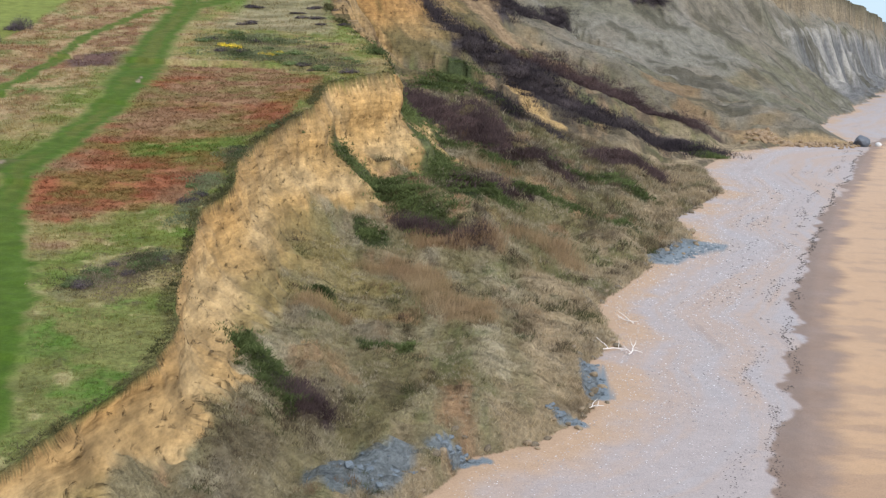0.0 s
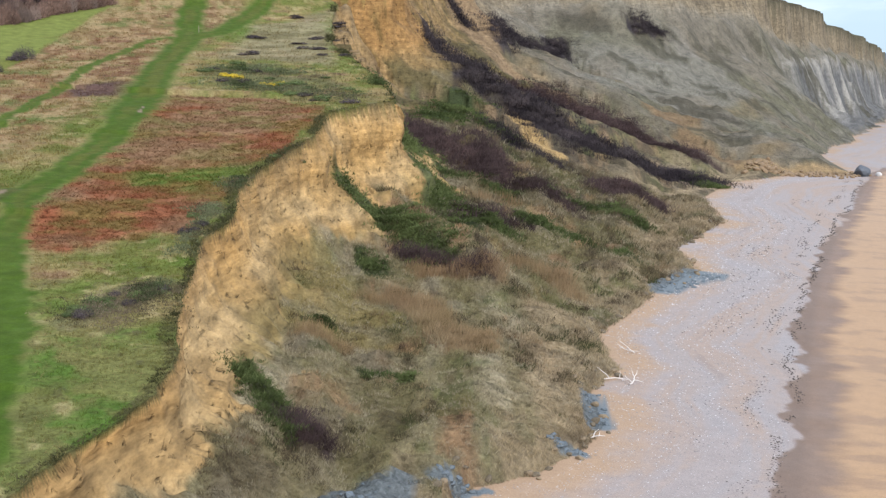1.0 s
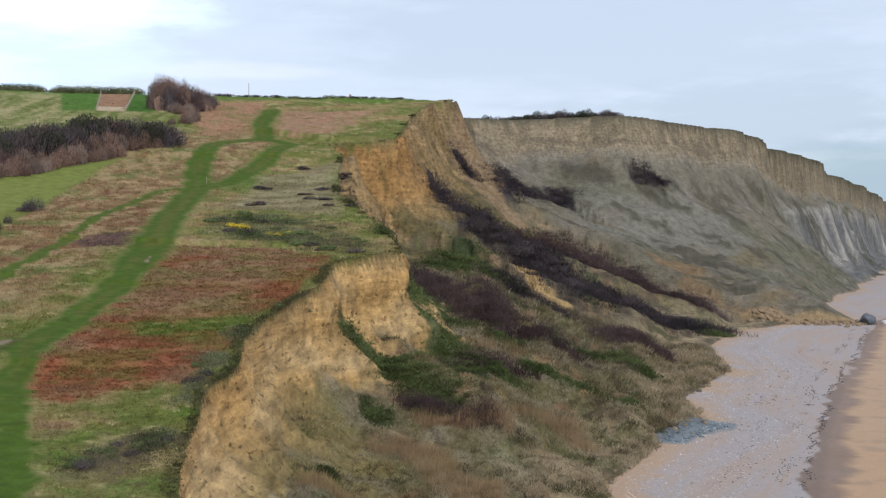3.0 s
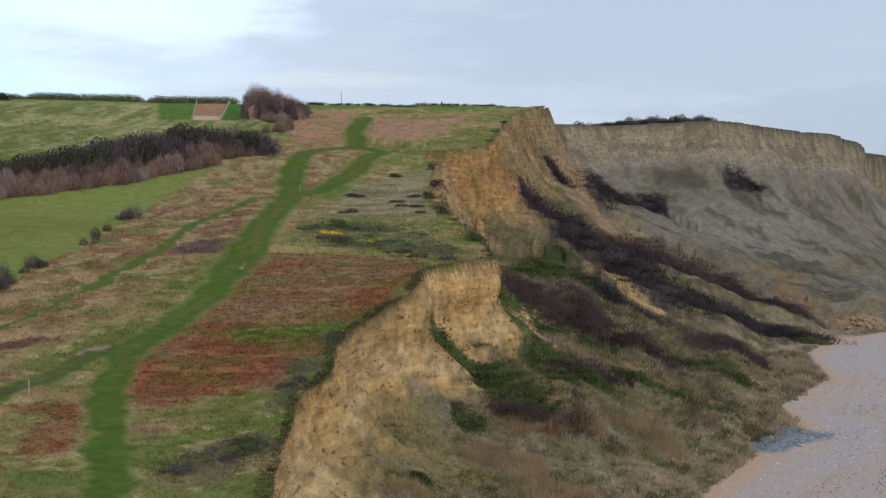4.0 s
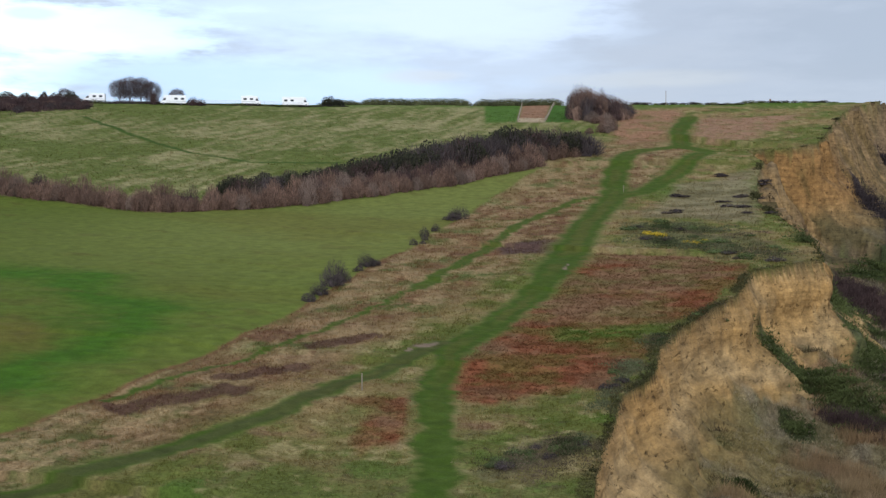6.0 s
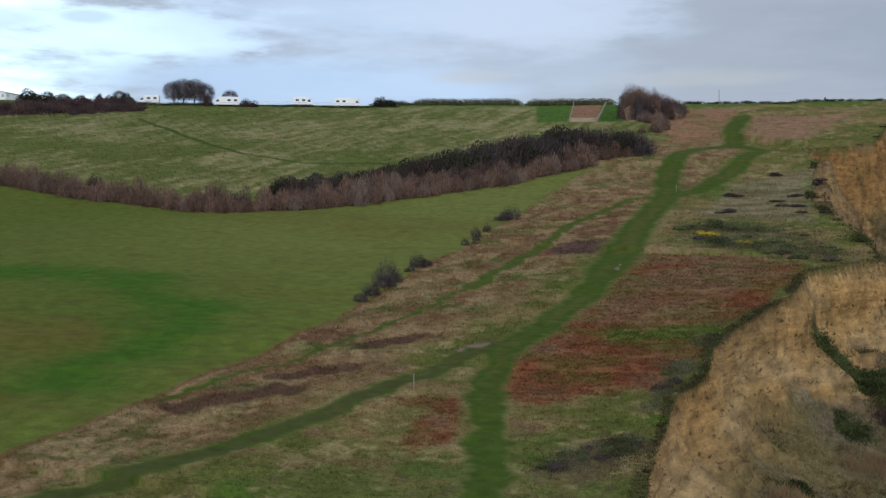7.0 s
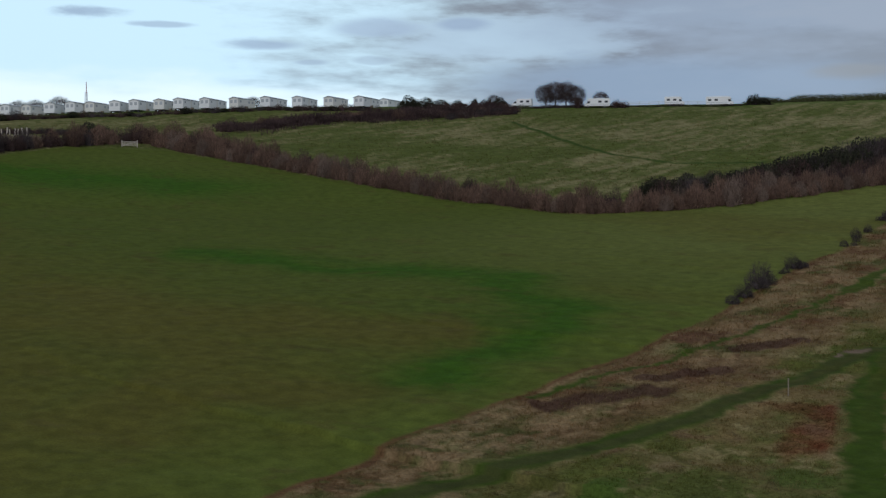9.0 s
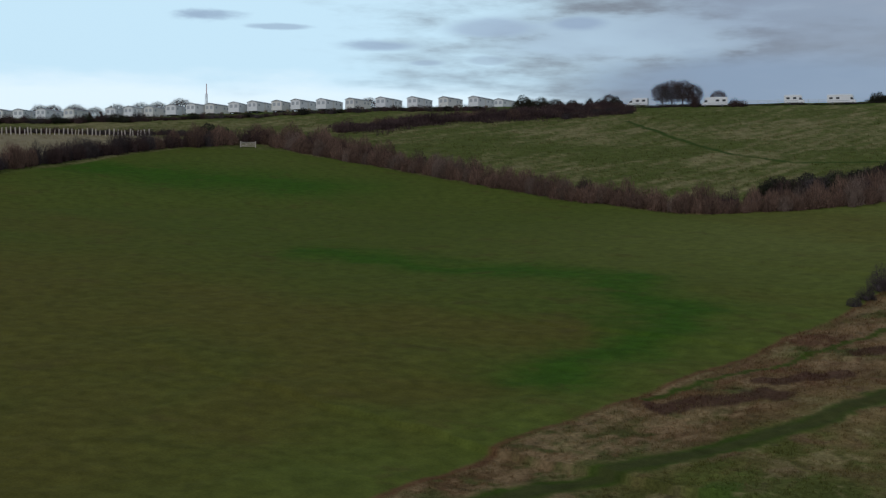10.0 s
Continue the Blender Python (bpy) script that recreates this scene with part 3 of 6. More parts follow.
    v = np.where(be, .95 + .1 * n3, 1 + (.32 - .14 * step01(r, 110, 200)) * (n3 - .5) * (1 - bare * (region == 1)))
    return np.clip(c * v[..., None], 0, 1), np.where(be, .5 * wet + .5 * glaze, np.where(region == 1, np.maximum(bare * (1 - grey), grey * (t < .17)), 0))


OLIVE = [(-105, 62, -150, 88, 26), (-88, 86, -120, 98, 15), (-74, 64, -84, 80, 11), (-70, 40, -90, 60, 16), (-116, 82, -101, 98, 14), (-101, 98, -80, 106, 9), (-78, 60, -73, 85, 8)]
HOLLOW = [(-135, 132, -100, 139, 6), (-94, 140, -76, 124, 6), (-76, 124, -66, 92, 5), (-243, 171, -200, 190, 14)]
HILLPLOTS = [
    ([(-303, 178), (-296, 201), (-287, 217), (-272, 214), (-264, 200), (-258, 160), (-275, 150)], (.24, .22, .14)),  # the strips of crop below the skyline hedge
    ([(-111.5, 375.8), (-102.5, 378.3), (-118, 440), (-130, 437)], (.055, .11, .022)),
    ([(-102.5, 378.3), (-95, 380.3), (-105, 438), (-116, 436)], (.2, .12, .075)),
    ([(-102.5, 378.3), (-95, 380.3), (-97.5, 392), (-105.5, 390)], (.3, .25, .17)),
    ([(-95, 380.3), (-87.8, 381.8), (-98, 440), (-107, 438)], (.045, .1, .02))]


def tide_x(y):
    """The edge of the wet sand."""
    return np.interp(y, (-900, 40, 74, 98, 128, 174, 246, 366, 465, 575, 927, 6000), (-330, 9, 18.5, 24.8, 32.8, 45.8, 68.5, 109.6, 150, 200, 330, 1700))



# ---------------------------------------------------------------- materials
def material(name):
    m = bpy.data.materials.new(name)
    m.use_nodes = True
    nt = m.node_tree
    return m, nt, nt.nodes["Principled BSDF"]


def ground_material(name, grain, depth, rough=.9, wet=False, contrast=.5, patchy=.18):
    """Takes its colour from the ground cover, broken by grain at two scales, with relief."""
    m, nt, bs = material(name)
    N, L = nt.nodes.new, nt.links.new
    att = N("ShaderNodeAttribute"); att.attribute_name = "cover"
    co = N("ShaderNodeTexCoord")
    n1 = N("ShaderNodeTexNoise"); n1.inputs["Scale"].default_value = grain; n1.inputs["Detail"].default_value = 6
    n1.inputs["Roughness"].default_value = .7
    n2 = N("ShaderNodeTexNoise"); n2.inputs["Scale"].default_value = grain * .13; n2.inputs["Detail"].default_value = 5
    for n in (n1, n2):
        L(co.outputs["Object"], n.inputs["Vector"])
    r1 = N("ShaderNodeMapRange"); r1.inputs[1].default_value, r1.inputs[2].default_value = .25, .75
    r1.inputs[3].default_value, r1.inputs[4].default_value = 1 - contrast, 1 + contrast
    L(n1.outputs[0], r1.inputs[0])
    r2 = N("ShaderNodeMapRange"); r2.inputs[1].default_value, r2.inputs[2].default_value = .3, .7
    r2.inputs[3].default_value, r2.inputs[4].default_value = 1 - patchy, 1 + patchy
    L(n2.outputs[0], r2.inputs[0])
    mul = N("ShaderNodeMath"); mul.operation = "MULTIPLY"
    L(r1.outputs[0], mul.inputs[0]); L(r2.outputs[0], mul.inputs[1])
    height = n1.outputs[0]
    vm = N("ShaderNodeVectorMath"); vm.operation = "SCALE"
    L(att.outputs["Color"], vm.inputs[0]); L(mul.outputs[0], vm.inputs["Scale"])
    L(vm.outputs[0], bs.inputs["Base Color"])
    bump = N("ShaderNodeBump"); bump.inputs["Distance"].default_value = depth
    L(height, bump.inputs["Height"])
    L(bump.outputs[0], bs.inputs["Normal"])
    bs.inputs["Roughness"].default_value = rough
    bs.inputs["Specular IOR Level"].default_value = .03
    if wet:
        wa = N("ShaderNodeAttribute"); wa.attribute_name = "wet"
        wr = N("ShaderNodeMapRange"); wr.inputs[3].default_value, wr.inputs[4].default_value = .9, .55
        L(wa.outputs["Fac"], wr.inputs[0]); L(wr.outputs[0], bs.inputs["Roughness"])
        wb = N("ShaderNodeMapRange"); wb.inputs[3].default_value, wb.inputs[4].default_value = .8, .15
        L(wa.outputs["Fac"], wb.inputs[0]); L(wb.outputs[0], bump.inputs["Strength"])
        bs.inputs["Specular IOR Level"].default_value = .4
    return m


def cliff_material():
    """Weathered sandstone where the face is bare, matted scrub elsewhere."""
    m, nt, bs = material("sandstone_and_scrub")
    N, L = nt.nodes.new, nt.links.new
    co = N("ShaderNodeTexCoord")
    cov, bare = N("ShaderNodeAttribute"), N("ShaderNodeAttribute")
    cov.attribute_name, bare.attribute_name = "cover", "bare"

    def noise(scale, detail, stretch=(1, 1, 1), rough=.6, twist=0.0):
        mp = N("ShaderNodeMapping"); mp.inputs["Scale"].default_value = stretch
        L(co.outputs["Object"], mp.inputs[0])
        n = N("ShaderNodeTexNoise")
        n.inputs["Scale"].default_value, n.inputs["Detail"].default_value = scale, detail
        n.inputs["Roughness"].default_value, n.inputs["Distortion"].default_value = rough, twist
        L(mp.outputs[0], n.inputs["Vector"])
        return n.outputs[0]

    def span(v, a, b, lo, hi):
        r = N("ShaderNodeMapRange")
        for k, x in enumerate((a, b, lo, hi)):
            r.inputs[k + 1].default_value = x
        L(v, r.inputs[0])
        return r.outputs[0]

    def calc(op, a, b):
        n = N("ShaderNodeMath"); n.operation = op
        for k, v in enumerate((a, b)):
            if isinstance(v, float):
                n.inputs[k].default_value = v
            else:
                L(v, n.inputs[k])
        return n.outputs[0]

    def pick(a, b):
        n = N("ShaderNodeMix")
        L(bare.outputs["Fac"], n.inputs["Factor"]); L(a, n.inputs["A"]); L(b, n.inputs["B"])
        return n.outputs["Result"]

    blotch, lump, grit = noise(.3, 5, (1, .4, 1)), noise(1.0, 4, (1, .22, 1), rough=.5), noise(4.5, 5, (1, .3, 1), rough=.65)
    beds, runs = noise(1.0, 5, (.2, .06, 2.0)), noise(1.0, 4, (1.0, .3, .12))
    blocks = N("ShaderNodeTexVoronoi"); blocks.inputs["Scale"].default_value = 1.5
    along_face = N("ShaderNodeMapping"); along_face.inputs["Scale"].default_value = (1, .3, .8)
    L(co.outputs["Object"], along_face.inputs[0]); L(along_face.outputs[0], blocks.inputs["Vector"])
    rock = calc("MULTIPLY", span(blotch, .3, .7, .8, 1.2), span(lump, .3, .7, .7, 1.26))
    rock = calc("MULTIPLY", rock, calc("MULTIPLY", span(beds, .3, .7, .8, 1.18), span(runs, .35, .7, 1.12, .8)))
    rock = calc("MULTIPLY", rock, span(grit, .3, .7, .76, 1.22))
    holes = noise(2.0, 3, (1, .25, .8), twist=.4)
    rock = calc("MULTIPLY", rock, span(holes, .61, .7, 1.0, .48))          # tufts on the face, and hollows whose shade is put into the colour
    mat = calc("MULTIPLY", span(noise(2.6, 6, rough=.7), .25, .75, .5, 1.5), span(noise(.34, 5), .3, .7, .7, 1.3))
    mat = calc("MULTIPLY", mat, span(noise(1.15, 4, twist=.5), .56, .68, 1.0, .6))
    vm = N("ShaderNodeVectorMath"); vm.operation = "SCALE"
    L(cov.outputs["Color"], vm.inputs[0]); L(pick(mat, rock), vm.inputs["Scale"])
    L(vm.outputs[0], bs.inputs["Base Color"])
    high = calc("ADD", calc("MULTIPLY", lump, 1.0), calc("MULTIPLY", span(blocks.outputs["Distance"], 0, .8, 1, 0), .4))
    high = calc("ADD", high, calc("MULTIPLY", beds, .4))
    high = calc("ADD", high, calc("MULTIPLY", span(holes, .6, .75, 0, -1), .6))
    bump = N("ShaderNodeBump"); bump.inputs["Distance"].default_value = .34
    L(pick(mat, high), bump.inputs["Height"]); L(bump.outputs[0], bs.inputs["Normal"])
    bs.inputs["Roughness"].default_value, bs.inputs["Specular IOR Level"].default_value = .92, .12
    return m


MAT_GRASS = ground_material("rough_grassland", 3.2, .12)
MAT_FIELD = ground_material("pasture", 5.0, .05, contrast=.25)
MAT_PATH = ground_material("mown_grass", 6.0, .03, contrast=.25)
MAT_CLIFF = cliff_material()
MAT_BEACH = ground_material("shingle", 9.0, .02, wet=True, contrast=.3, patchy=.05)

# ---------------------------------------------------------------- the one sheet of ground
az = np.radians(np.concatenate([np.arange(-62, -18, .12), np.arange(-18, 8.99, .09), np.arange(9, 17.99, .05), np.arange(18, 21.99, .12), np.arange(22, 298, 4.0)]))
rad = np.concatenate([[.01, 2, 8, 16, 24, 32, 38, 43], 46 * 1.0025 ** np.arange(0, 310), 99.8 * 1.0042 ** np.arange(1, 168), 200.8 * 1.0055 ** np.arange(1, 367), [1650, 1850, 2150, 2600, 3200, 4200]])
AZ, RR = np.meshgrid(az, rad)
GX, GY = RR * np.sin(AZ), RR * np.cos(AZ)
GZ, REGION, GT, DE, DF, SCARP, RUN = landform(GX, GY)


def rim_offset(x, y):
    """Signed distance to the ragged clifftop line, positive on the land."""
    wx, wy = wander(x, y)
    d, _ = near_line(wx, wy, EDGE)
    return np.where(inside(wx, wy, LAND), d, -d)


def settle_rim():
    """Moves the corners next to the clifftop line onto it, so that the rim runs clean."""
    step = np.radians(np.interp(np.degrees(AZ), (-62, -18, -17.9, 9, 9.1, 18, 18.1, 22), (.12, .12, .09, .09, .05, .05, .12, .12)))
    rim = (DE < .62 * RR * step) & (REGION < 2) & (RR > 46) & (RR < 1300) & (np.degrees(AZ) < 22)
    x, y = GX[rim], GY[rim]
    for turn in range(3):
        e = .02
        d = rim_offset(x, y)
        gx, gy = (rim_offset(x + e, y) - d) / e, (rim_offset(x, y + e) - d) / e
        n = np.maximum(gx * gx + gy * gy, .25)
        x, y = x - .9 * d * gx / n, y - .9 * d * gy / n
    ok = np.hypot(x - GX[rim], y - GY[rim]) < 1.2 * (RR * step)[rim]
    GX[rim], GY[rim] = np.where(ok, x, GX[rim]), np.where(ok, y, GY[rim])
    GZ[rim] = landform(GX[rim], GY[rim])[0]
    kept = REGION[rim]
    REGION[rim] = np.where(ok, 0, kept)
    GT[rim] = np.where(ok, 0, GT[rim])


SHEET_Z = GZ.copy()
settle_rim()
COLOUR, SURFACE = cover(GX, GY, GZ, REGION, GT, DE, DF, SCARP, RUN)


def ground_sheets():
    nr, na = GX.shape
    idx = np.arange(nr * na).reshape(nr, na)
    nxt = np.roll(idx, -1, 1)
    quads = np.stack([idx[:-1], nxt[:-1], nxt[1:], idx[1:]], -1).reshape(-1, 4)
    # a face belongs to the region that most of its corners lie in
    reg = REGION.ravel()[quads]
    vote = np.where((reg == 0).all(1), 0, np.where((reg == 2).sum(1) >= 3, 2, 1))
    cx, cy = GX.ravel()[quads].mean(1), GY.ravel()[quads].mean(1)
    kind = vote.copy()
    kind[(vote == 0) & inside(cx, cy, FIELD)] = 3
    for half, line in PATHS:
        d, _ = near_line(cx, cy, np.array(line, float))
        kind[(vote == 0) & (d < half)] = 4
    # ledges, blocks and hollows that stand out sideways from the bare face
    big = np.clip(RR / 110, .7, 2.2)
    knobs = (fbm((.5 * GX - GY) / (7.0 * big), GZ / (2.4 * big), 161, 2) - .5) * 2.2
    push = np.where(REGION == 1, SURFACE, 0) * big * knobs * step01(GT, .004, .03) * (1 - step01(RR, 330, 430))
    verts = np.stack([(GX + push).ravel(), (GY - .25 * push).ravel(), GZ.ravel()], 1)
    col = np.concatenate([COLOUR.reshape(-1, 3), np.ones((nr * na, 1))], 1)
    state = SURFACE.ravel()
    for k, name, mat, label in (
            (0, "ground", MAT_GRASS, "rough winter grassland on the clifftop hillside"),
            (1, "cliff", MAT_CLIFF, "eroding ochre sandstone cliff with slumped scrubby slopes"),
            (2, "beach", MAT_BEACH, "pale shingle beach with wet sand at the tideline"),
            (3, "field", MAT_FIELD, "smooth green pasture field in a shallow bowl"),
            (4, "footpath", MAT_PATH, "mown green grass footpath over the clifftop")):
        f = quads[kind == k]
        used, inv = np.unique(f, return_inverse=True)
        me = bpy.data.meshes.new(name)
        me.from_pydata(verts[used].tolist(), [], inv.reshape(-1, 4)[:, ::-1].tolist())
        a = me.color_attributes.new("cover", "FLOAT_COLOR", "POINT")
        a.data.foreach_set("color", col[used].ravel())
        w = me.attributes.new("bare" if k == 1 else "wet", "FLOAT", "POINT")
        w.data.foreach_set("value", state[used])
        me.polygons.foreach_set("use_smooth", np.ones(len(f), bool))
        me.materials.append(mat)
        ob = new(name, me)
        tagged(ob, label, name, kind="structure")


ground_sheets()

# ---------------------------------------------------------------- sea
def sea():
    m, nt, bs = material("sea_water")
    bs.inputs["Base Color"].default_value = (.16, .12, .08, 1)
    bs.inputs["Roughness"].default_value = .12
    n = nt.nodes.new("ShaderNodeTexNoise"); n.inputs["Scale"].default_value = .25; n.inputs["Detail"].default_value = 6
    co = nt.nodes.new("ShaderNodeTexCoord"); nt.links.new(co.outputs["Object"], n.inputs["Vector"])
    b = nt.nodes.new("ShaderNodeBump"); b.inputs["Distance"].default_value = .5
    nt.links.new(n.outputs[0], b.inputs["Height"]); nt.links.new(b.outputs[0], bs.inputs["Normal"])
    me = bpy.data.meshes.new("water")
    me.from_pydata([(-600, -4800, -2.2), (4900, -4800, -2.2), (4900, 4900, -2.2), (40, 4900, -2.2), (40, 100, -2.2), (-30, -50, -2.2)], [], [(0, 1, 2, 3, 4, 5)])
    me.materials.append(m)
    tagged(new("water", me), "murky brown sea lapping the beach", "sea", kind="structure")


sea()

# ---------------------------------------------------------------- plants: materials and meshes
def lit_like_cover(nt, bs, share):
    """Fine blades take the light of the whole sward: their normals are turned part way up."""
    N, L = nt.nodes.new, nt.links.new
    geo = N("ShaderNodeNewGeometry")
    s = N("ShaderNodeVectorMath"); s.operation = "SCALE"; s.inputs["Scale"].default_value = 1 - share
    L(geo.outputs["Normal"], s.inputs[0])
    a = N("ShaderNodeVectorMath"); a.operation = "ADD"; a.inputs[1].default_value = (0, 0, share)
    L(s.outputs[0], a.inputs[0])
    n = N("ShaderNodeVectorMath"); n.operation = "NORMALIZE"
    L(a.outputs[0], n.inputs[0]); L(n.outputs[0], bs.inputs["Normal"])


def leaf_material(name, dark, light, rough=.8):
    """Each twig or leaf takes its own shade, and each plant too."""
    m, nt, bs = material(name)
    N, L = nt.nodes.new, nt.links.new
    geo, info = N("ShaderNodeNewGeometry"), N("ShaderNodeObjectInfo")
    ramp = N("ShaderNodeValToRGB")
    ramp.color_ramp.elements[0].color, ramp.color_ramp.elements[1].color = (*dark, 1), (*light, 1)
    L(geo.outputs["Random Per Island"], ramp.inputs[0])
    mr = N("ShaderNodeMapRange"); mr.inputs[3].default_value, mr.inputs[4].default_value = .75, 1.3
    L(info.outputs["Random"], mr.inputs[0])
    vm = N("ShaderNodeVectorMath"); vm.operation = "SCALE"
    L(ramp.outputs[0], vm.inputs[0]); L(mr.outputs[0], vm.inputs["Scale"])
    L(vm.outputs[0], bs.inputs["Base Color"])
    bs.inputs["Roughness"].default_value, bs.inputs["Specular IOR Level"].default_value = rough, .15
    lit_like_cover(nt, bs, .35)
    return m


def tuft_material(name):
    m, nt, bs = material(name)
    N, L = nt.nodes.new, nt.links.new
    att, geo = N("ShaderNodeAttribute"), N("ShaderNodeNewGeometry")
    att.attribute_name = "cover"
    mr = N("ShaderNodeMapRange"); mr.inputs[3].default_value, mr.inputs[4].default_value = .78, 1.28
    L(geo.outputs["Random Per Island"], mr.inputs[0])
    vm = N("ShaderNodeVectorMath"); vm.operation = "SCALE"
    L(att.outputs["Color"], vm.inputs[0]); L(mr.outputs[0], vm.inputs["Scale"])
    L(vm.outputs[0], bs.inputs["Base Color"])
    bs.inputs["Roughness"].default_value, bs.inputs["Specular IOR Level"].default_value = .95, .03
    lit_like_cover(nt, bs, .5)
    thin, both = N("ShaderNodeBsdfTranslucent"), N("ShaderNodeMixShader")
    L(vm.outputs[0], thin.inputs["Color"])
    both.inputs[0].default_value = .4
    L(bs.outputs[0], both.inputs[1]); L(thin.outputs[0], both.inputs[2])
    L(both.outputs[0], nt.nodes["Material Output"].inputs["Surface"])
    return m


MAT_TUFT = tuft_material("grass_blades")
MAT_GREEN = leaf_material("bramble_leaves", (.03, .042, .014), (.11, .14, .045))
MAT_MAROON = leaf_material("bare_maroon_twigs", (.022, .013, .012), (.095, .056, .048))
MAT_BLACK = leaf_material("bare_dark_twigs", (.018, .014, .015), (.085, .064, .06))
MAT_BROWN = leaf_material("bare_hedge_twigs", (.05, .028, .02), (.22, .135, .095))
MAT_PALE = leaf_material("bare_pale_twigs", (.085, .056, .043), (.21, .15, .115))
MAT_EVER = leaf_material("evergreen_leaves", (.014, .014, .009), (.046, .047, .024))
MAT_HEDGEGREEN = leaf_material("trimmed_hedge_leaves", (.045, .05, .022), (.13, .135, .062))
MAT_FLOWER = leaf_material("gorse_flowers", (.35, .25, .02), (.6, .42, .03))
MAT_BARK = leaf_material("grey_bark", (.05, .04, .032), (.1, .08, .065))


def mesh_of(name, verts, faces, mat, colours=None, smooth=False):
    me = bpy.data.meshes.new(name)
    me.from_pydata(np.asarray(verts).tolist(), [], faces if isinstance(faces, list) else faces.tolist())
    if colours is not None:
        a = me.color_attributes.new("cover", "FLOAT_COLOR", "POINT")
        a.data.foreach_set("color", np.concatenate([colours, np.ones((len(colours), 1))], 1).ravel())
    me.materials.append(mat)
    if smooth:
        me.polygons.foreach_set("use_smooth", np.ones(len(me.polygons), bool))
    return me


def part(name, me, parent, label=""):
    ob = new(name, me)
    ob.parent = parent
    if label:
        tagged(ob, label)
    return ob


def lumps(rng, d, k=7):
    """How far a bushy outline bulges in each direction d."""
    c = rng.normal(size=(k, 3))
    c /= np.linalg.norm(c, axis=1)[:, None]
    c[:, 2] = np.abs(c[:, 2])
    return .74 + .3 * np.max(np.clip(d @ c.T, 0, 1) ** 6, axis=1)


def bush_meshes(seed, mat, count, length, width, upright, flat=1.0, core=.6):
    """Crown of loose twigs or leaves round a dark inner mass, and the stems: one metre in radius and in height."""
    rng = np.random.default_rng(seed)
    d = rng.normal(size=(count, 3))
    d[:, 2] = np.abs(d[:, 2]) * .9 - .12
    d /= np.linalg.norm(d, axis=1)[:, None]
    state = rng.integers(1 << 30)
    rad = lumps(np.random.default_rng(state), d) * rng.uniform(.3, 1.0, count) ** .45 * 1.08
    base = d * rad[:, None] * np.array((1, 1, flat))
    way = d * (1 - upright) + np.array((0, 0, upright)) + rng.normal(size=(count, 3)) * .38
    way /= np.linalg.norm(way, axis=1)[:, None]
    side = np.cross(way, rng.normal(size=(count, 3)))
    side /= np.linalg.norm(side, axis=1)[:, None]
    ln, wd = length * rng.uniform(.5, 1.3, count), width * rng.uniform(.6, 1.4, count)
    v = np.stack([base - way * ln[:, None] * .5 - side * wd[:, None] * .5, base - way * ln[:, None] * .3 + side * wd[:, None] * .5, base + way * ln[:, None] * .5], 1)
    v = v.reshape(-1, 3)
    faces = np.arange(len(v)).reshape(-1, 3)
    # inner mass
    bm = bmesh.new()
    bmesh.ops.create_icosphere(bm, subdivisions=1, radius=1)
    co = np.array([x.co[:] for x in bm.verts])
    tri = np.array([[x.index for x in f.verts] for f in bm.faces])
    bm.free()
    k = lumps(np.random.default_rng(state), co) * core + rng.normal(size=len(co)) * .06
    co = co * k[:, None] * np.array((1, 1, flat))
    co[:, 2] = np.maximum(co[:, 2], -.2)
    crown = mesh_of("crown", np.concatenate([v, co]), np.concatenate([faces, tri + len(v)]), mat)
    st_v, st_f = [], []
    for i in range(5):
        a = rng.uniform(0, 6.28)
        p, q = np.array((math.cos(a) * .15, math.sin(a) * .15, -.25)), np.array((math.cos(a) * .6, math.sin(a) * .6, .55 * flat))
        n = len(st_v)
        for c, w in ((p, .035), (q, .015)):
            st_v += [c + np.array((math.cos(b) * w, math.sin(b) * w, 0)) for b in (0, 2.1, 4.2)]
        st_f += [[n, n + 1, n + 4, n + 3], [n + 1, n + 2, n + 5, n + 4], [n + 2, n, n + 3, n + 5]]
    return crown, mesh_of("stem", np.array(st_v), st_f, MAT_BARK)


def bush_kind(name, seeds, mat, count, length, width, upright, label, category, group, flat=1.0, core=.6):
    """The first plant of each shape; further ones are copies."""
    out = []
    for s in seeds:
        crown, stems = bush_meshes(s, mat, count, length, width, upright, flat, core)
        e = new(name)
        tagged(e, label, category, group)
        part("crown", crown, e)
        part("stem", stems, e)
        out.append([e, False])
    return out


def ground_z(x, y):
    """Height of the built ground sheet at a place."""
    i = np.interp(math.hypot(x, y), rad, np.arange(len(rad)))
    turn = math.degrees(math.atan2(x, y))
    j = np.interp(radians(turn if turn > -62 else turn + 360), az, np.arange(len(az)))
    i0, j0 = min(int(i), len(rad) - 2), min(int(j), len(az) - 2)
    u, v = i - i0, j - j0
    return float((SHEET_Z[i0, j0] * (1 - v) + SHEET_Z[i0, j0 + 1] * v) * (1 - u) + (SHEET_Z[i0 + 1, j0] * (1 - v) + SHEET_Z[i0 + 1, j0 + 1] * v) * u)


PLANT_RNG = random.Random(7)


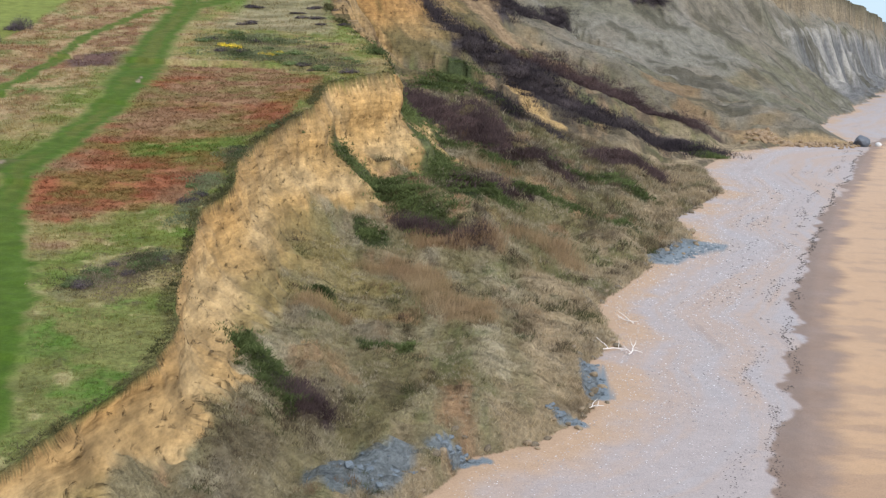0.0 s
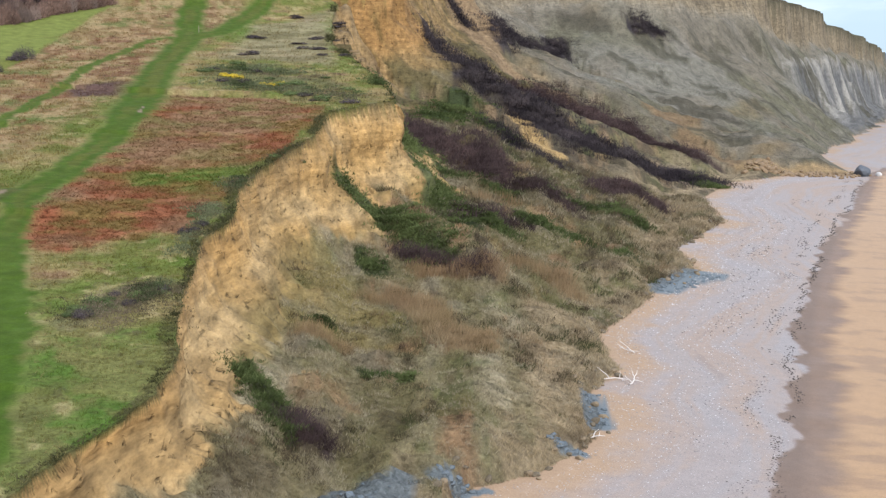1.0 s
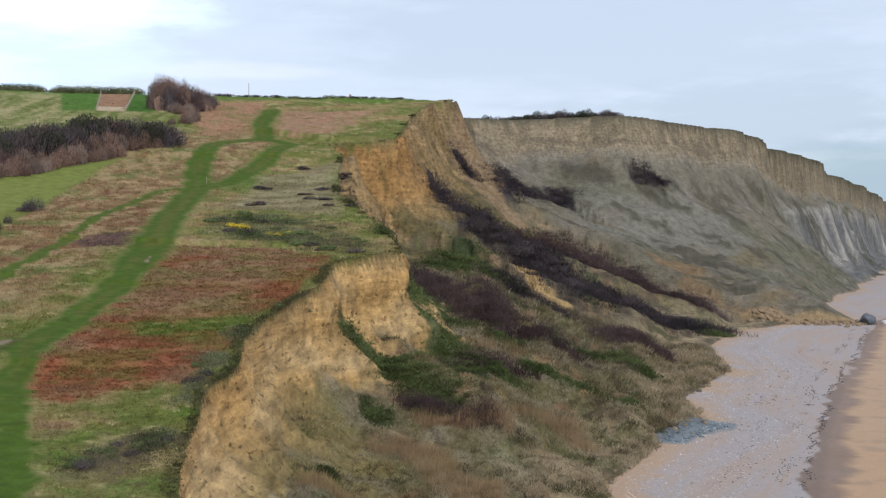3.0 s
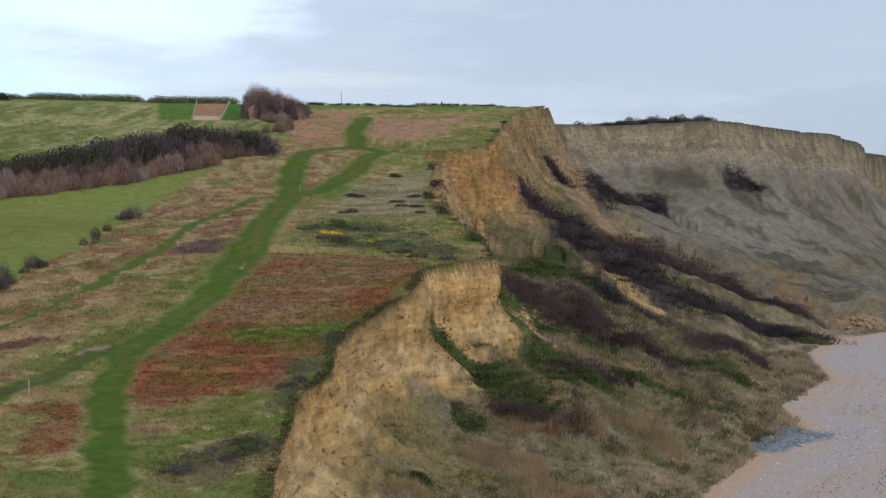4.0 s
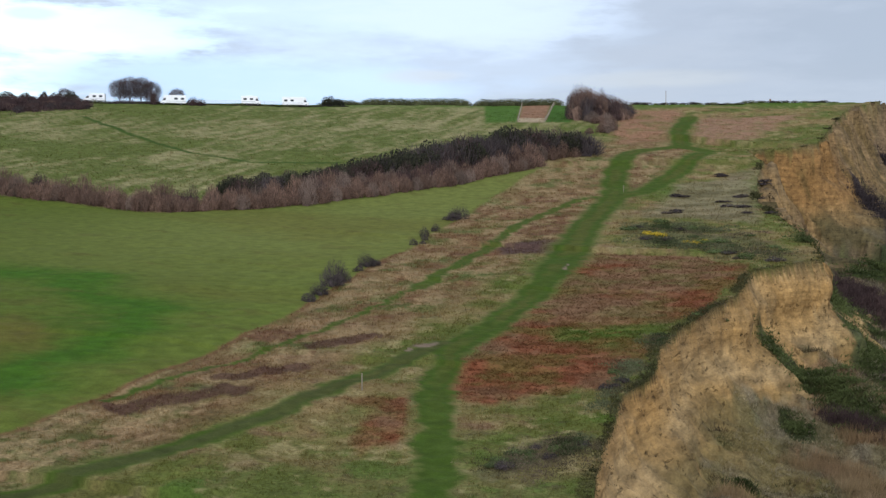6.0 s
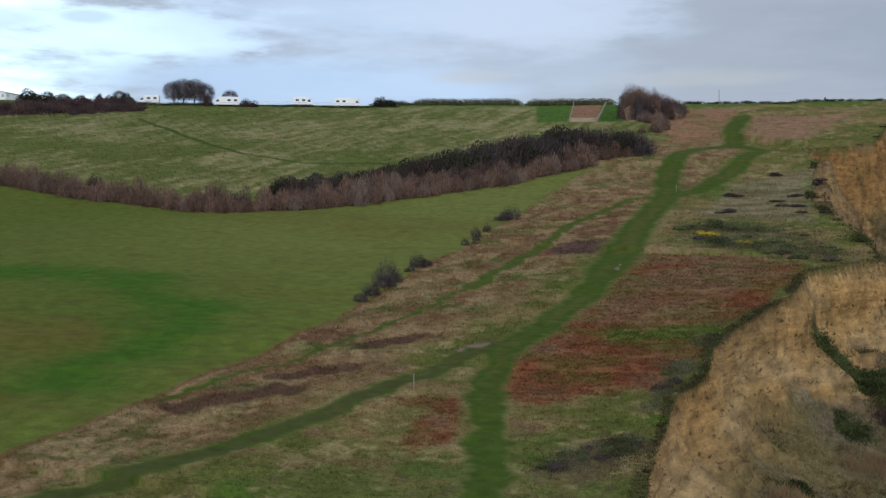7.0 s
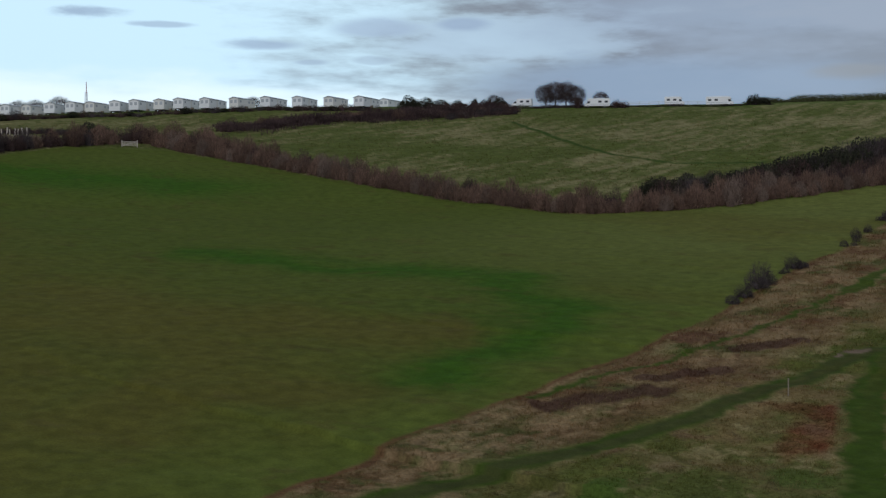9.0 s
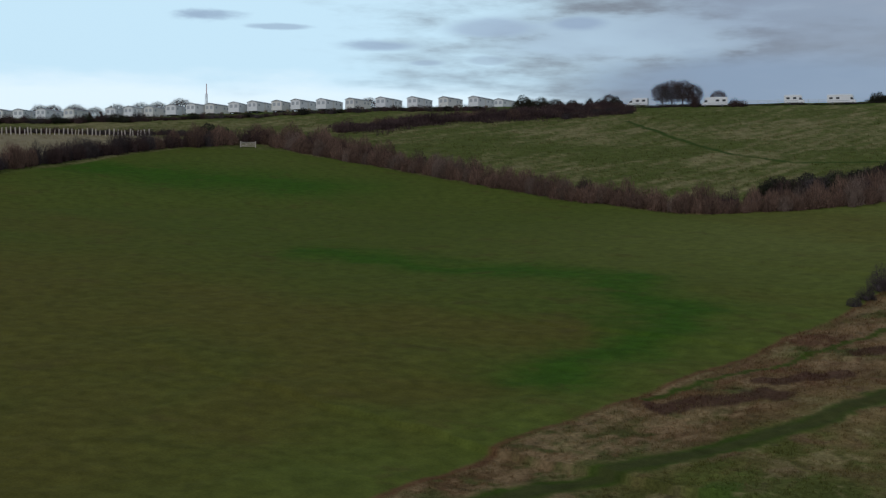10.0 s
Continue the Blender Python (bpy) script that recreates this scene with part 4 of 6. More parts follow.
def plant(kinds, x, y, rx, rz, ry=None, z=None, lean=0):
    """Sets a bush of radius rx and height rz on the ground."""
    slot = PLANT_RNG.choice(kinds)
    z = ground_z(x, y) if z is None else z
    m, size = pose(x, y, z + .12 * rz, lean, 0, PLANT_RNG.uniform(0, 360)), Vector((rx, ry or rx, rz))
    if slot[1]:
        s = slot[0].scale
        return copy_thing(slot[0], m @ Matrix.Diagonal((size.x / s.x, size.y / s.y, size.z / s.z, 1)))
    slot[0].matrix_basis, slot[1] = m @ Matrix.Diagonal((*size, 1)), True
    return slot[0]


def along(line, step, rng=PLANT_RNG, wobble=0.0):
    """Places every so many metres along a line."""
    pts = [Vector(p) for p in line]
    left = step * .5
    for p, q in zip(pts[:-1], pts[1:]):
        n = (q - p).length
        while left < n:
            c = p + (q - p) * (left / n)
            yield c.x + rng.uniform(-wobble, wobble), c.y + rng.uniform(-wobble, wobble)
            left += step * rng.uniform(.8, 1.2)
        left -= n


def at(azimuth, r):
    return r * math.sin(radians(azimuth)), r * math.cos(radians(azimuth))


# ---------------------------------------------------------------- grasses, bracken and reeds (uncounted)
def scatter(n, a0, a1, r0, r1, seed):
    rng = np.random.default_rng(seed)
    a, r = np.radians(rng.uniform(a0, a1, n)), np.exp(rng.uniform(np.log(r0), np.log(r1), n))
    x, y = r * np.sin(a), r * np.cos(a)
    z, reg, t, de, df, scarp, run = landform(x, y)
    col, _ = cover(x, y, z, reg, t, de, df, scarp, run)
    return rng, x, y, z, reg, t, de, df, scarp, run, col


def blades(rng, x, y, z, col, tall, spread, width, per, lean):
    n = len(x)
    base = np.stack([x, y, z], 1)[:, None, :] + np.concatenate([rng.normal(size=(n, per, 2)) * spread[:, None, None], np.zeros((n, per, 1))], 2)
    h = tall[:, None] * rng.uniform(.55, 1.25, (n, per))
    a = rng.uniform(0, 6.2832, (n, per))
    tilt = lean * rng.uniform(.2, 1.4, (n, per))
    tip = base + np.stack([np.cos(a) * h * tilt + .12 * h, np.sin(a) * h * tilt, h], 2)
    b = rng.uniform(0, 3.1416, (n, per))
    s = np.stack([np.cos(b), np.sin(b), 0 * b], 2) * (width[:, None, None] * rng.uniform(.6, 1.4, (n, per, 1)))
    down = np.array((0, 0, .06)) * tall[:, None, None]
    v = np.stack([base - s - down, base + s - down, tip], 2).reshape(-1, 3)
    c = np.repeat(col, per * 3, 0)
    return v, np.arange(len(v)).reshape(-1, 3), c


def stuff(name, label, parts):
    v = np.concatenate([p[0] for p in parts])
    c = np.concatenate([p[2] for p in parts])
    ob = new(name, mesh_of(name, v, np.arange(len(v)).reshape(-1, 3), MAT_TUFT, np.clip(c, 0, 1)))
    tagged(ob, label, name.replace("_", " "), kind="stuff")


def straw(rng, x, y, col):
    """Some tufts stand pale and dry among the green."""
    m = (rng.uniform(size=len(x)) < .5 * step01(fbm(x / 3, y / 3, 205), .4, .7)) * .6
    return blend(col, (.29, .24, .13), m * .75)


def streaked(rng, x, y, col):
    """Bleached and dark tufts side by side on the cliff slope."""
    u, side = rng.uniform(size=len(x)), fbm(x / 1.6, y / 4, 219, 2)
    col = blend(col, (.34, .28, .185), (u < .5 * step01(side, .45, .65)) * .65)
    return blend(col, (.06, .045, .026), (u > 1 - .4 * step01(1 - side, .45, .65)) * .5)


def grasses():
    rng, x, y, z, reg, t, de, df, scarp, run, col = scatter(130000, -61, 6, 50, 420, 3)
    r = np.hypot(x, y)
    jx, jy = jitter(x, y)
    path, field = path_mask(x, y, 1.2), soft_inside(x, y, FIELD, .3)
    brk = np.maximum(soft_inside(jx, jy, BRACKEN[0], .8), soft_inside(jx, jy, BRACKEN[1], .8)) > .5
    open_ = (reg == 0) & (path < .3) & (field < .4)
    k = np.clip(r / 110, .55, 2.6)
    g = open_ & ~brk
    rough = .55 + .9 * fbm(x[g] / 5, y[g] / 5, 201)
    stuff("rough_grass", "tussocky green and straw-coloured winter grass", [blades(rng, x[g], y[g], z[g], straw(rng, x[g], y[g], col[g]) * np.array((1.02, .95, .86)), .24 * rough * np.minimum(k[g], 1.3), .15 * k[g], .028 * k[g], 4, 1.0)])
    b = open_ & brk
    stuff("bracken", "dead rust-brown bracken lying in swathes", [blades(rng, x[b], y[b], z[b], col[b] * 1.05, .2 * np.minimum(k[b], 1.2), .24 * k[b], .045 * k[b], 7, 2.2)])
    rng, x, y, z, reg, t, de, df, scarp, run, col = scatter(190000, -20, 16, 54, 300, 5)
    r = np.hypot(x, y)
    jx, jy = jitter(x, y)
    k = np.clip(r / 110, .5, 2.4)
    bare = bare_face(x, y, t, scarp, run)
    skip = np.maximum.reduce([capsules(jx, jy, SCRUB[s]) for s in ("bare", "clay", "rubble")])
    g = (reg == 1) & (rng.uniform(size=len(x)) > np.minimum(bare * 3, 1.01)) & (skip < .4) & (t > .05)
    reed = g & (capsules(jx, jy, SCRUB["reed"]) > .5)
    g &= ~reed
    rough = .4 + 1.0 * fbm(x[g] / 2.2, y[g] / 6, 203)
    stuff("dry_grass", "long dry tawny grass on the slumped cliff slope", [blades(rng, x[g], y[g], z[g], streaked(rng, x[g], y[g], col[g] * 1.08), .34 * rough * k[g], .2 * k[g], .03 * k[g], 6, 1.0)])
    stuff("reeds", "dry orange-brown reeds on the wet cliff slope", [blades(rng, x[reed], y[reed], z[reed], col[reed] * 1.15, .8 * np.clip(k[reed], .8, 1.4) * (.5 + fbm(x[reed] / 1.5, y[reed] / 1.5, 211)), .4 * k[reed], .024 * k[reed], 10, .5)])
    # brown and olive tussocks standing out of it in drifts
    rng, x, y, z, reg, t, de, df, scarp, run, col = scatter(70000, -20, 16, 54, 300, 6)
    drift = fbm(x / 1.8, y / 4.5, 213, 3) * .6 + fbm(x / 9, y / 9, 215) * .5
    g = (reg == 1) & (bare_face(x, y, t, scarp, run) < .4) & (t > .1) & (t < .97) & (drift > .63)
    x, y, z, drift, k = x[g], y[g], z[g], drift[g], np.clip(np.hypot(x[g], y[g]) / 110, .55, 1.8)
    hue, tone = fbm(x / 4, y / 4, 217), rng.uniform(.7, 1.3, len(x))
    tint = blend(np.zeros((len(x), 3)) + np.array((.072, .052, .032)), (.055, .06, .024), step01(hue, .42, .56))
    tint = blend(tint, (.17, .105, .06), step01(hue, .58, .7)) * tone[:, None]
    stuff("tussocks", "brown and olive tussocks of bramble and dead grass on the slope", [blades(rng, x, y, z, tint, .7 * (drift - .25) * 1.6 * k, .26 * k, .022 * k, 10, .9)])
    # turf hanging over the cliff edge
    pts = []
    for p, q in zip(EDGE[3:30, :2], EDGE[4:31, :2]):
        u = rng.uniform(size=int(np.linalg.norm(q - p) * 44))
        pts.append(p + (q - p) * u[:, None] + rng.normal(size=(len(u), 2)) * .9)
    ex, ey = np.concatenate(pts).T
    sx, sy = ex.copy(), ey.copy()
    for turn in range(4):                               # settle on the ragged line
        wx, wy = wander(ex, ey)
        ex, ey = ex + (sx - wx), ey + (sy - wy)
    ez, er, et, ede, edf, es, eu = landform(ex, ey)
    keep = (ede < .55) & (er == 0) & (fbm(ex / 4, ey / 4, 209) + rng.uniform(size=len(ex)) * .3 > .55 + .3 * step01(ey, 150, 190))
    ex, ey, ez = ex[keep], ey[keep], ez[keep]
    tint = np.array((.035, .035, .014)) + np.array((.13, .115, .055)) * (fbm(ex / 2, ey / 2, 207)[:, None]) ** 2
    ek = np.clip(np.hypot(ex, ey) / 110, .7, 2.2)
    stuff("turf_fringe", "dark ragged turf hanging along the cliff edge", [blades(rng, ex, ey, ez, tint, .2 * ek, .2 * ek, .05 * ek, 6, 1.8)])


grasses()

# ---------------------------------------------------------------- shrubs on the cliff slope
def thicket_places(rows, density, rng):
    xs, ys = [], []
    for x1, y1, x2, y2, half in rows:
        k = min(2.4, max(.7, math.hypot(x1, y1) / 110))
        n = int(density / k ** 2 * (math.hypot(x2 - x1, y2 - y1) * 2 * half + 3.2 * half * half)) + 12
        u, w, e = rng.uniform(size=n), rng.normal(size=n) * half * .78, rng.normal(size=n) * half * .4
        a = math.atan2(y2 - y1, x2 - x1)
        xs.append(x1 + (x2 - x1) * u - math.sin(a) * w + math.cos(a) * e)
        ys.append(y1 + (y2 - y1) * u + math.cos(a) * w + math.sin(a) * e)
    return np.concatenate(xs), np.concatenate(ys)


def thicket_stuff(name, label, rows, density, tall, spread, width, per, lean, dark, light, seed):
    rng = np.random.default_rng(seed)
    x, y = thicket_places(rows, density, rng)
    z, reg = landform(x, y)[:2]
    k = np.clip(np.hypot(x, y) / 110, .7, 2.4)
    mound = tall * k ** .55 * np.clip((fbm(x / (2.4 * k), y / (3.4 * k), seed) - .38) * 2.8, .06, 1.1)
    z = z + mound * rng.uniform(.0, 1.0, len(x)) ** .6
    tone = np.clip(fbm(x / (1.6 * k), y / (1.6 * k), seed + 3) * 1.6 - .3 + rng.normal(size=len(x)) * .18, 0, 1)
    col = np.array(dark) + (np.array(light) - np.array(dark)) * tone[:, None]
    stuff(name, label, [blades(rng, x, y, z, col, .42 * tall * k ** .55 * rng.uniform(.6, 1.2, len(x)), spread * k, width * k, per, lean)])


thicket_stuff("bramble", "low green bramble and ivy cover on the cliff slope", SCRUB["bramble"], 26, .8, .3, .05, 11, 1.6, (.03, .042, .014), (.12, .142, .05), 401)
thicket_stuff("thicket", "leafless maroon-twigged thicket on the cliff slope", SCRUB["thicket"], 13, 1.5, .45, .02, 14, .95, (.022, .014, .014), (.105, .07, .064), 403)
thicket_stuff("blackthorn", "leafless dark thorn scrub on the slipped ground", SCRUB["blackthorn"], 12, 1.5, .45, .026, 12, .9, (.015, .012, .014), (.066, .052, .052), 405)
thicket_stuff("heather", "dark heathery scrub along the cliff rim", RIMSCRUB + [(-21, 80, -19.5, 90, 1.2), (-36, 205, -14, 186, 2.5), (-38, 215, -20, 205, 2.5)], 6, .36, .3, .03, 8, 1.0, (.045, .038, .02), (.2, .15, .1), 407)
thicket_stuff("gorse", "dark green gorse scrub with pale dead stems on the clifftop", [(-36, 203, -15, 187, 3), (-39, 217, -24, 212, 3), (-21, 112, -21.2, 117, 1.1), (-21.2, 124, -21, 129, .9), (-24, 83, -22, 85, .7), (-20.6, 86, -20.2, 91, .7), (-21.5, 88.5, -20.5, 89.5, .8), (-20.8, 98, -21, 112, .5)], 9, .45, .25, .045, 8, .9, (.035, .046, .018), (.16, .165, .085), 409)
thicket_stuff("scrub", "dark maroon bramble scrub between the meadow and the caravans", [(-262, 262, -258, 305, 5), (-258, 305, -243, 340, 7), (-243, 340, -232, 352, 6)], 9, 1.5, .4, .035, 9, .6, (.04, .026, .026), (.13, .085, .08), 411)
THICKET = bush_kind("thicket_shrub", (21, 22, 23), MAT_MAROON, 1100, .34, .022, .45, "leafless maroon-twigged shrub in a thicket", "shrub", "bare thicket shrubs")
THORN = bush_kind("blackthorn_shrub", (31, 32, 33), MAT_BLACK, 1100, .34, .022, .45, "leafless near-black thorn shrub on the slipped ground", "shrub", "dark thorn shrubs")


def thickets():
    rng = PLANT_RNG
    for key, kinds, size, rise in (("thicket", THICKET, 1.0, 1.1), ("blackthorn", THORN, 1.0, 1.0)):
        for x1, y1, x2, y2, half in SCRUB[key]:
            n = math.hypot(x2 - x1, y2 - y1)
            big = size * min(2.6, max(.55, half * .5))
            for i in range(min(16, int(2 + .5 * (n + 2 * half) * 2 * half / big ** 2))):
                u, w = rng.uniform(0, 1), rng.uniform(-1, 1) * half * .8
                a = math.atan2(y2 - y1, x2 - x1)
                x, y = x1 + (x2 - x1) * u - math.sin(a) * w, y1 + (y2 - y1) * u + math.cos(a) * w
                s = big * rng.uniform(.6, 1.15)
                plant(kinds, x, y, s, s * rise * rng.uniform(.6, 1.0))


thickets()

# ---------------------------------------------------------------- shrubs of the clifftop
RIM = bush_kind("heather_clump", (41, 42), MAT_BLACK, 500, .5, .04, .5, "low dark heathery clump at the cliff edge", "bush", "clumps along the rim", .9)
GORSEBUSH = bush_kind("gorse_bush", (51, 52), MAT_GREEN, 600, .32, .05, .5, "low dark green gorse bush on the clifftop", "bush", "gorse on the clifftop", .9)
FLOWERS = bush_kind("flowering_gorse", (55,), MAT_FLOWER, 420, .14, .12, .3, "gorse bush covered in yellow flowers", "bush", "gorse on the clifftop", .9)
LONE = bush_kind("hawthorn_shrub", (61, 62, 63), MAT_BLACK, 1100, .36, .018, .15, "dark leafless hawthorn at the edge of the field", "shrub", "hawthorns along the field edge", core=.25)


def clifftop_shrubs():
    rng = PLANT_RNG
    for x1, y1, x2, y2, half in RIMSCRUB:
        for i in range(14 if half > 1.5 else 4):
            u, w = rng.uniform(0, 1), rng.uniform(-1, 1) * half
            s = rng.uniform(.25, .65)
            plant(RIM if rng.random() < .4 else GORSEBUSH, x1 + (x2 - x1) * u + w, y1 + (y2 - y1) * u + w * .4, s * 1.2, s * .8)
    done = 0
    while done < 24:
        x, y = rng.uniform(-42, -11), rng.uniform(178, 225)
        if inside(np.array([x]), np.array([y]), GORSE)[0]:
            s = rng.uniform(.5, 1.2)
            plant(GORSEBUSH if rng.random() < .7 else RIM, x, y, s * 1.4, s * .6)
            done += 1
    for x, y in ((-35.5, 207), (-34, 206), (-28.5, 199), (-27, 198.2), (-26, 199.4), (-33, 205.2)):
        plant(FLOWERS, x, y, 1.0, .55)
    for x, y, s in ((-36.5, 237, 1.5), (-25.5, 245, 1.8), (-22, 236, 1.4), (-37, 262, 1.6), (-25, 262, 1.7), (-24, 285, 1.9), (-30, 252, 1.2), (-33, 290, 1.5)):
        for k in range(3):
            plant(RIM, x + rng.uniform(-2.6, 2.6), y + rng.uniform(-2, 2), s * .9, s * .3)
    for x, y, s, h in ((-70.7, 222, 1.7, 1.9), (-64.9, 164.5, 1.2, 1.5), (-64.0, 152, 1.3, 2.3), (-63.2, 148.6, 1.3, 1.8), (-62.2, 143, 1.1, 1.2), (-62.0, 139.5, .9, .9), (-71.4, 220.5, 1.1, 1.1),
                       (-64.3, 165.8, .8, .9), (-67.1, 189, .7, .9), (-67.8, 196, .8, 1.3), (-68.5, 203, .7, 1.0), (-64.5, 161, .6, .7)):
        plant(LONE, x, y, s * 1.15, h * 1.15)
        plant(LONE, x + rng.uniform(-1.2, 1.2), y + rng.uniform(-1.6, 1.6), s * .8, h * .7)


clifftop_shrubs()

# ---------------------------------------------------------------- hedges, wood and copse
HEDGE = bush_kind("hedge_bush", (71, 72, 73, 74), MAT_BROWN, 1300, .3, .026, .5, "leafless brown hedge bush on the field bank", "hedge bush", "field hedge")
HEDGEPALE = bush_kind("pale_hedge_bush", (75, 76), MAT_PALE, 1300, .32, .026, .55, "pale grey-brown leafless bush in the hedge", "hedge bush", "field hedge")
EVER = bush_kind("evergreen_tree", (81, 82), MAT_EVER, 1700, .12, .08, .05, "dark evergreen tree in the hedge wood", "tree", "hedge wood")
DARKWOOD = bush_kind("bare_wood_tree", (83, 84), MAT_MAROON, 1300, .24, .024, .3, "dark purple-brown leafless tree in the wood", "tree", "hedge wood")
COPSE = bush_kind("copse_tree", (85, 86), MAT_BROWN, 3000, .1, .014, .2, "wind-shorn brown leafless tree in a copse", "tree", "hill copse")
TRIM = bush_kind("skyline_hedge_bush", (91, 92), MAT_HEDGEGREEN, 1000, .1, .08, .05, "clipped green hedge on the skyline", "hedge bush", "skyline hedge")
FIELD_HEDGE = [(-75.2, 296.5), (-84.5, 271), (-94.7, 248.6), (-108.4, 226.8), (-122, 211), (-139, 213), (-167, 215), (-200, 221), (-222, 222.5), (-247, 226.5), (-252, 226)]
WEST_HEDGE = [(-257, 219), (-262, 205), (-258, 180), (-248, 147), (-236, 110)]
SKY_SCRUB = [(-262, 262), (-265, 285), (-258, 305), (-250, 322), (-243, 340), (-238, 352)]


def hedges():
    rng = PLANT_RNG
    for x, y in along(FIELD_HEDGE, 1.7, rng, .6):
        s = rng.uniform(1.3, 2.1)
        plant(HEDGE if rng.random() < .8 else HEDGEPALE, x, y, s, s * rng.uniform(1.3, 2.0))
    for x, y in along([(p[0] - 1.8, p[1] + 3.2) for p in FIELD_HEDGE], 2.4, rng, 1.0):
        s = rng.uniform(1.6, 2.5)
        plant(HEDGE if rng.random() < .65 else (DARKWOOD if rng.random() < .6 else HEDGEPALE), x, y, s, s * rng.uniform(1.5, 2.1))
    for x, y in along(WEST_HEDGE, 1.5, rng, 1.2):
        s = rng.uniform(1.8, 2.7)
        plant(DARKWOOD if rng.random() < .6 else (THORN if rng.random() < .6 else HEDGE), x - 1.2, y, s, s * rng.uniform(1.3, 1.9))
    for x, y in along([(-222, 228), (-240, 233), (-258, 230), (-266, 216)], 1.7, rng, 2.4):
        s = rng.uniform(2.0, 3.0)
        plant(HEDGE if rng.random() < .5 else DARKWOOD, x, y, s, s * rng.uniform(1.2, 1.7))
    # the wood at the hedge's upper end, dark trees behind paler bare ones; it rises towards the cliff
    front = list(along([(-65, 304), (-75, 298), (-84, 280), (-96, 256), (-104, 240)], 2.3, rng, 1.2))
    for i, (x, y) in enumerate(front):
        s = rng.uniform(1.6, 2.3)
        plant(HEDGEPALE if rng.random() < .35 else HEDGE, x - 3, y + 3, s, s * rng.uniform(1.2, 1.7))
    for row, push in enumerate((5.5, 9.0)):
        back = list(along([(-63, 308), (-73, 304), (-84, 285), (-96, 262), (-106, 242), (-116, 226)], 1.9, rng, 1.4))
        for i, (x, y) in enumerate(back):
            u = i / len(back)
            h = (4.3 + 2.6 * math.sin(math.pi * min(1, u / .75 + .08)) - 1.2 * max(0, u - .5)) * rng.uniform(.8, 1.05)
            kinds = EVER if rng.random() < .4 else (THORN if rng.random() < .5 else DARKWOOD)
            plant(kinds, x - push * .6, y + push * .8, h * rng.uniform(.7, .95), h * .97)
    # wind-shorn copse on the hill
    for i in range(60):
        u = i / 60
        x, y = at(-12.75 + 2.3 * u + rng.uniform(-.1, .1), 405 + rng.uniform(-10, 14))
        h = (9.3 - 6.0 * u) * rng.uniform(.7, 1.0)
        plant(COPSE if rng.random() < .45 else (DARKWOOD if rng.random() < .7 else THORN), x, y, max(2.2, h * .42), h)
    for i in range(16):
        x, y = at(rng.uniform(-12.6, -11.1), rng.uniform(370, 398))
        s = rng.uniform(1.4, 2.4)
        plant(HEDGEPALE if i % 2 else HEDGE, x, y, s, s * 1.1)
    # scrub between the meadow and the caravans
    for x, y in along(SKY_SCRUB, 1.5, rng, 6.0):
        s = rng.uniform(1.8, 3.0)
        plant(DARKWOOD if rng.random() < .75 else HEDGE, x, y, s, s * rng.uniform(.7, 1.1))
    for x, y in along([(-238, 330), (-236, 345), (-226, 352)], 1.6, rng, 4.0):
        s = rng.uniform(1.6, 2.6)
        plant(THORN if rng.random() < .5 else DARKWOOD, x, y, s, s * rng.uniform(.7, 1.1))
    for a, r, s, h in ((-37.5, 432, 3.4, 3.8), (-37.2, 433, 2.6, 3.0), (-36.7, 434, 3.2, 3.2), (-36.1, 434, 3.0, 2.8), (-35.4, 436, 2.5, 2.2), (-34.7, 437, 1.4, 2.8),
                       (-34.2, 437, 2.5, 2.4), (-33.6, 438, 2.6, 3.0), (-23.1, 437, 2.8, 2.8), (-22.7, 437, 2.0, 2.2), (-50.6, 345, 3.6, 4.5), (-50.0, 346, 2.6, 3.2), (-50.9, 346, 2.2, 3)):
        plant(EVER, *at(a, r), s, h)
    for a, r in ((-36.4, 420), (-35.9, 425), (-35.2, 424), (-34.6, 428), (-34.0, 430), (-33.4, 429)):
        plant(DARKWOOD, *at(a, r), 3.2, 2.6)
    for a, h in ((-28.75, 2.6), (-28.45, 2.0), (-30.35, 4.2)):
        plant(DARKWOOD, *at(a, 433), 2.2, h)
    a = -59.5
    while a < -38.5:                                       # dark hedge below the caravans, thicker to the west
        thick = 1.0 if a < -53.5 else .55
        s = rng.uniform(1.5, 2.3) * (.8 + .5 * thick)
        plant(EVER if rng.random() < .3 else (DARKWOOD if rng.random() < .6 else THORN), *at(a, 427 + rng.uniform(-2, 2)), s, (1.1 + 1.5 * thick) * rng.uniform(.6, 1.1))
        a += .3 if a < -53.5 else .38
    for x, y in along([(-304, 181), (-298, 201), (-289, 218), (-276, 226)], 1.3, rng, .5):   # behind the stakes
        plant(THORN if rng.random() < .6 else DARKWOOD, x - 1.5, y + 1.0, rng.uniform(1.0, 1.6), rng.uniform(1.0, 1.7))
    # clipped hedges along the hilltop
    for a0, a1, h in ((-23.4, -21.95, 1.7), (-21.75, -17.25, 2.3), (-16.95, -13.3, 2.3)):
        a = a0
        while a < a1:
            plant(TRIM, *at(a, 441), 1.9, h * rng.uniform(.9, 1.0) * min(1, .45 + 2.2 * min(a - a0, a1 - a + .1)))
            a += .16
    a = -33.6
    while a < -22.4:
        plant(THORN if rng.random() < .7 else TRIM, *at(a, 435), 1.8, rng.uniform(.35, .6) if a > -29 else rng.uniform(.8, 1.2))
        a += .3
    a = -10.2
    while a < -2.2:
        plant(TRIM if rng.random() < .6 else THORN, *at(a, 440), rng.uniform(1.2, 2.2), rng.uniform(.35, .95))
        a += rng.uniform(.12, .4)
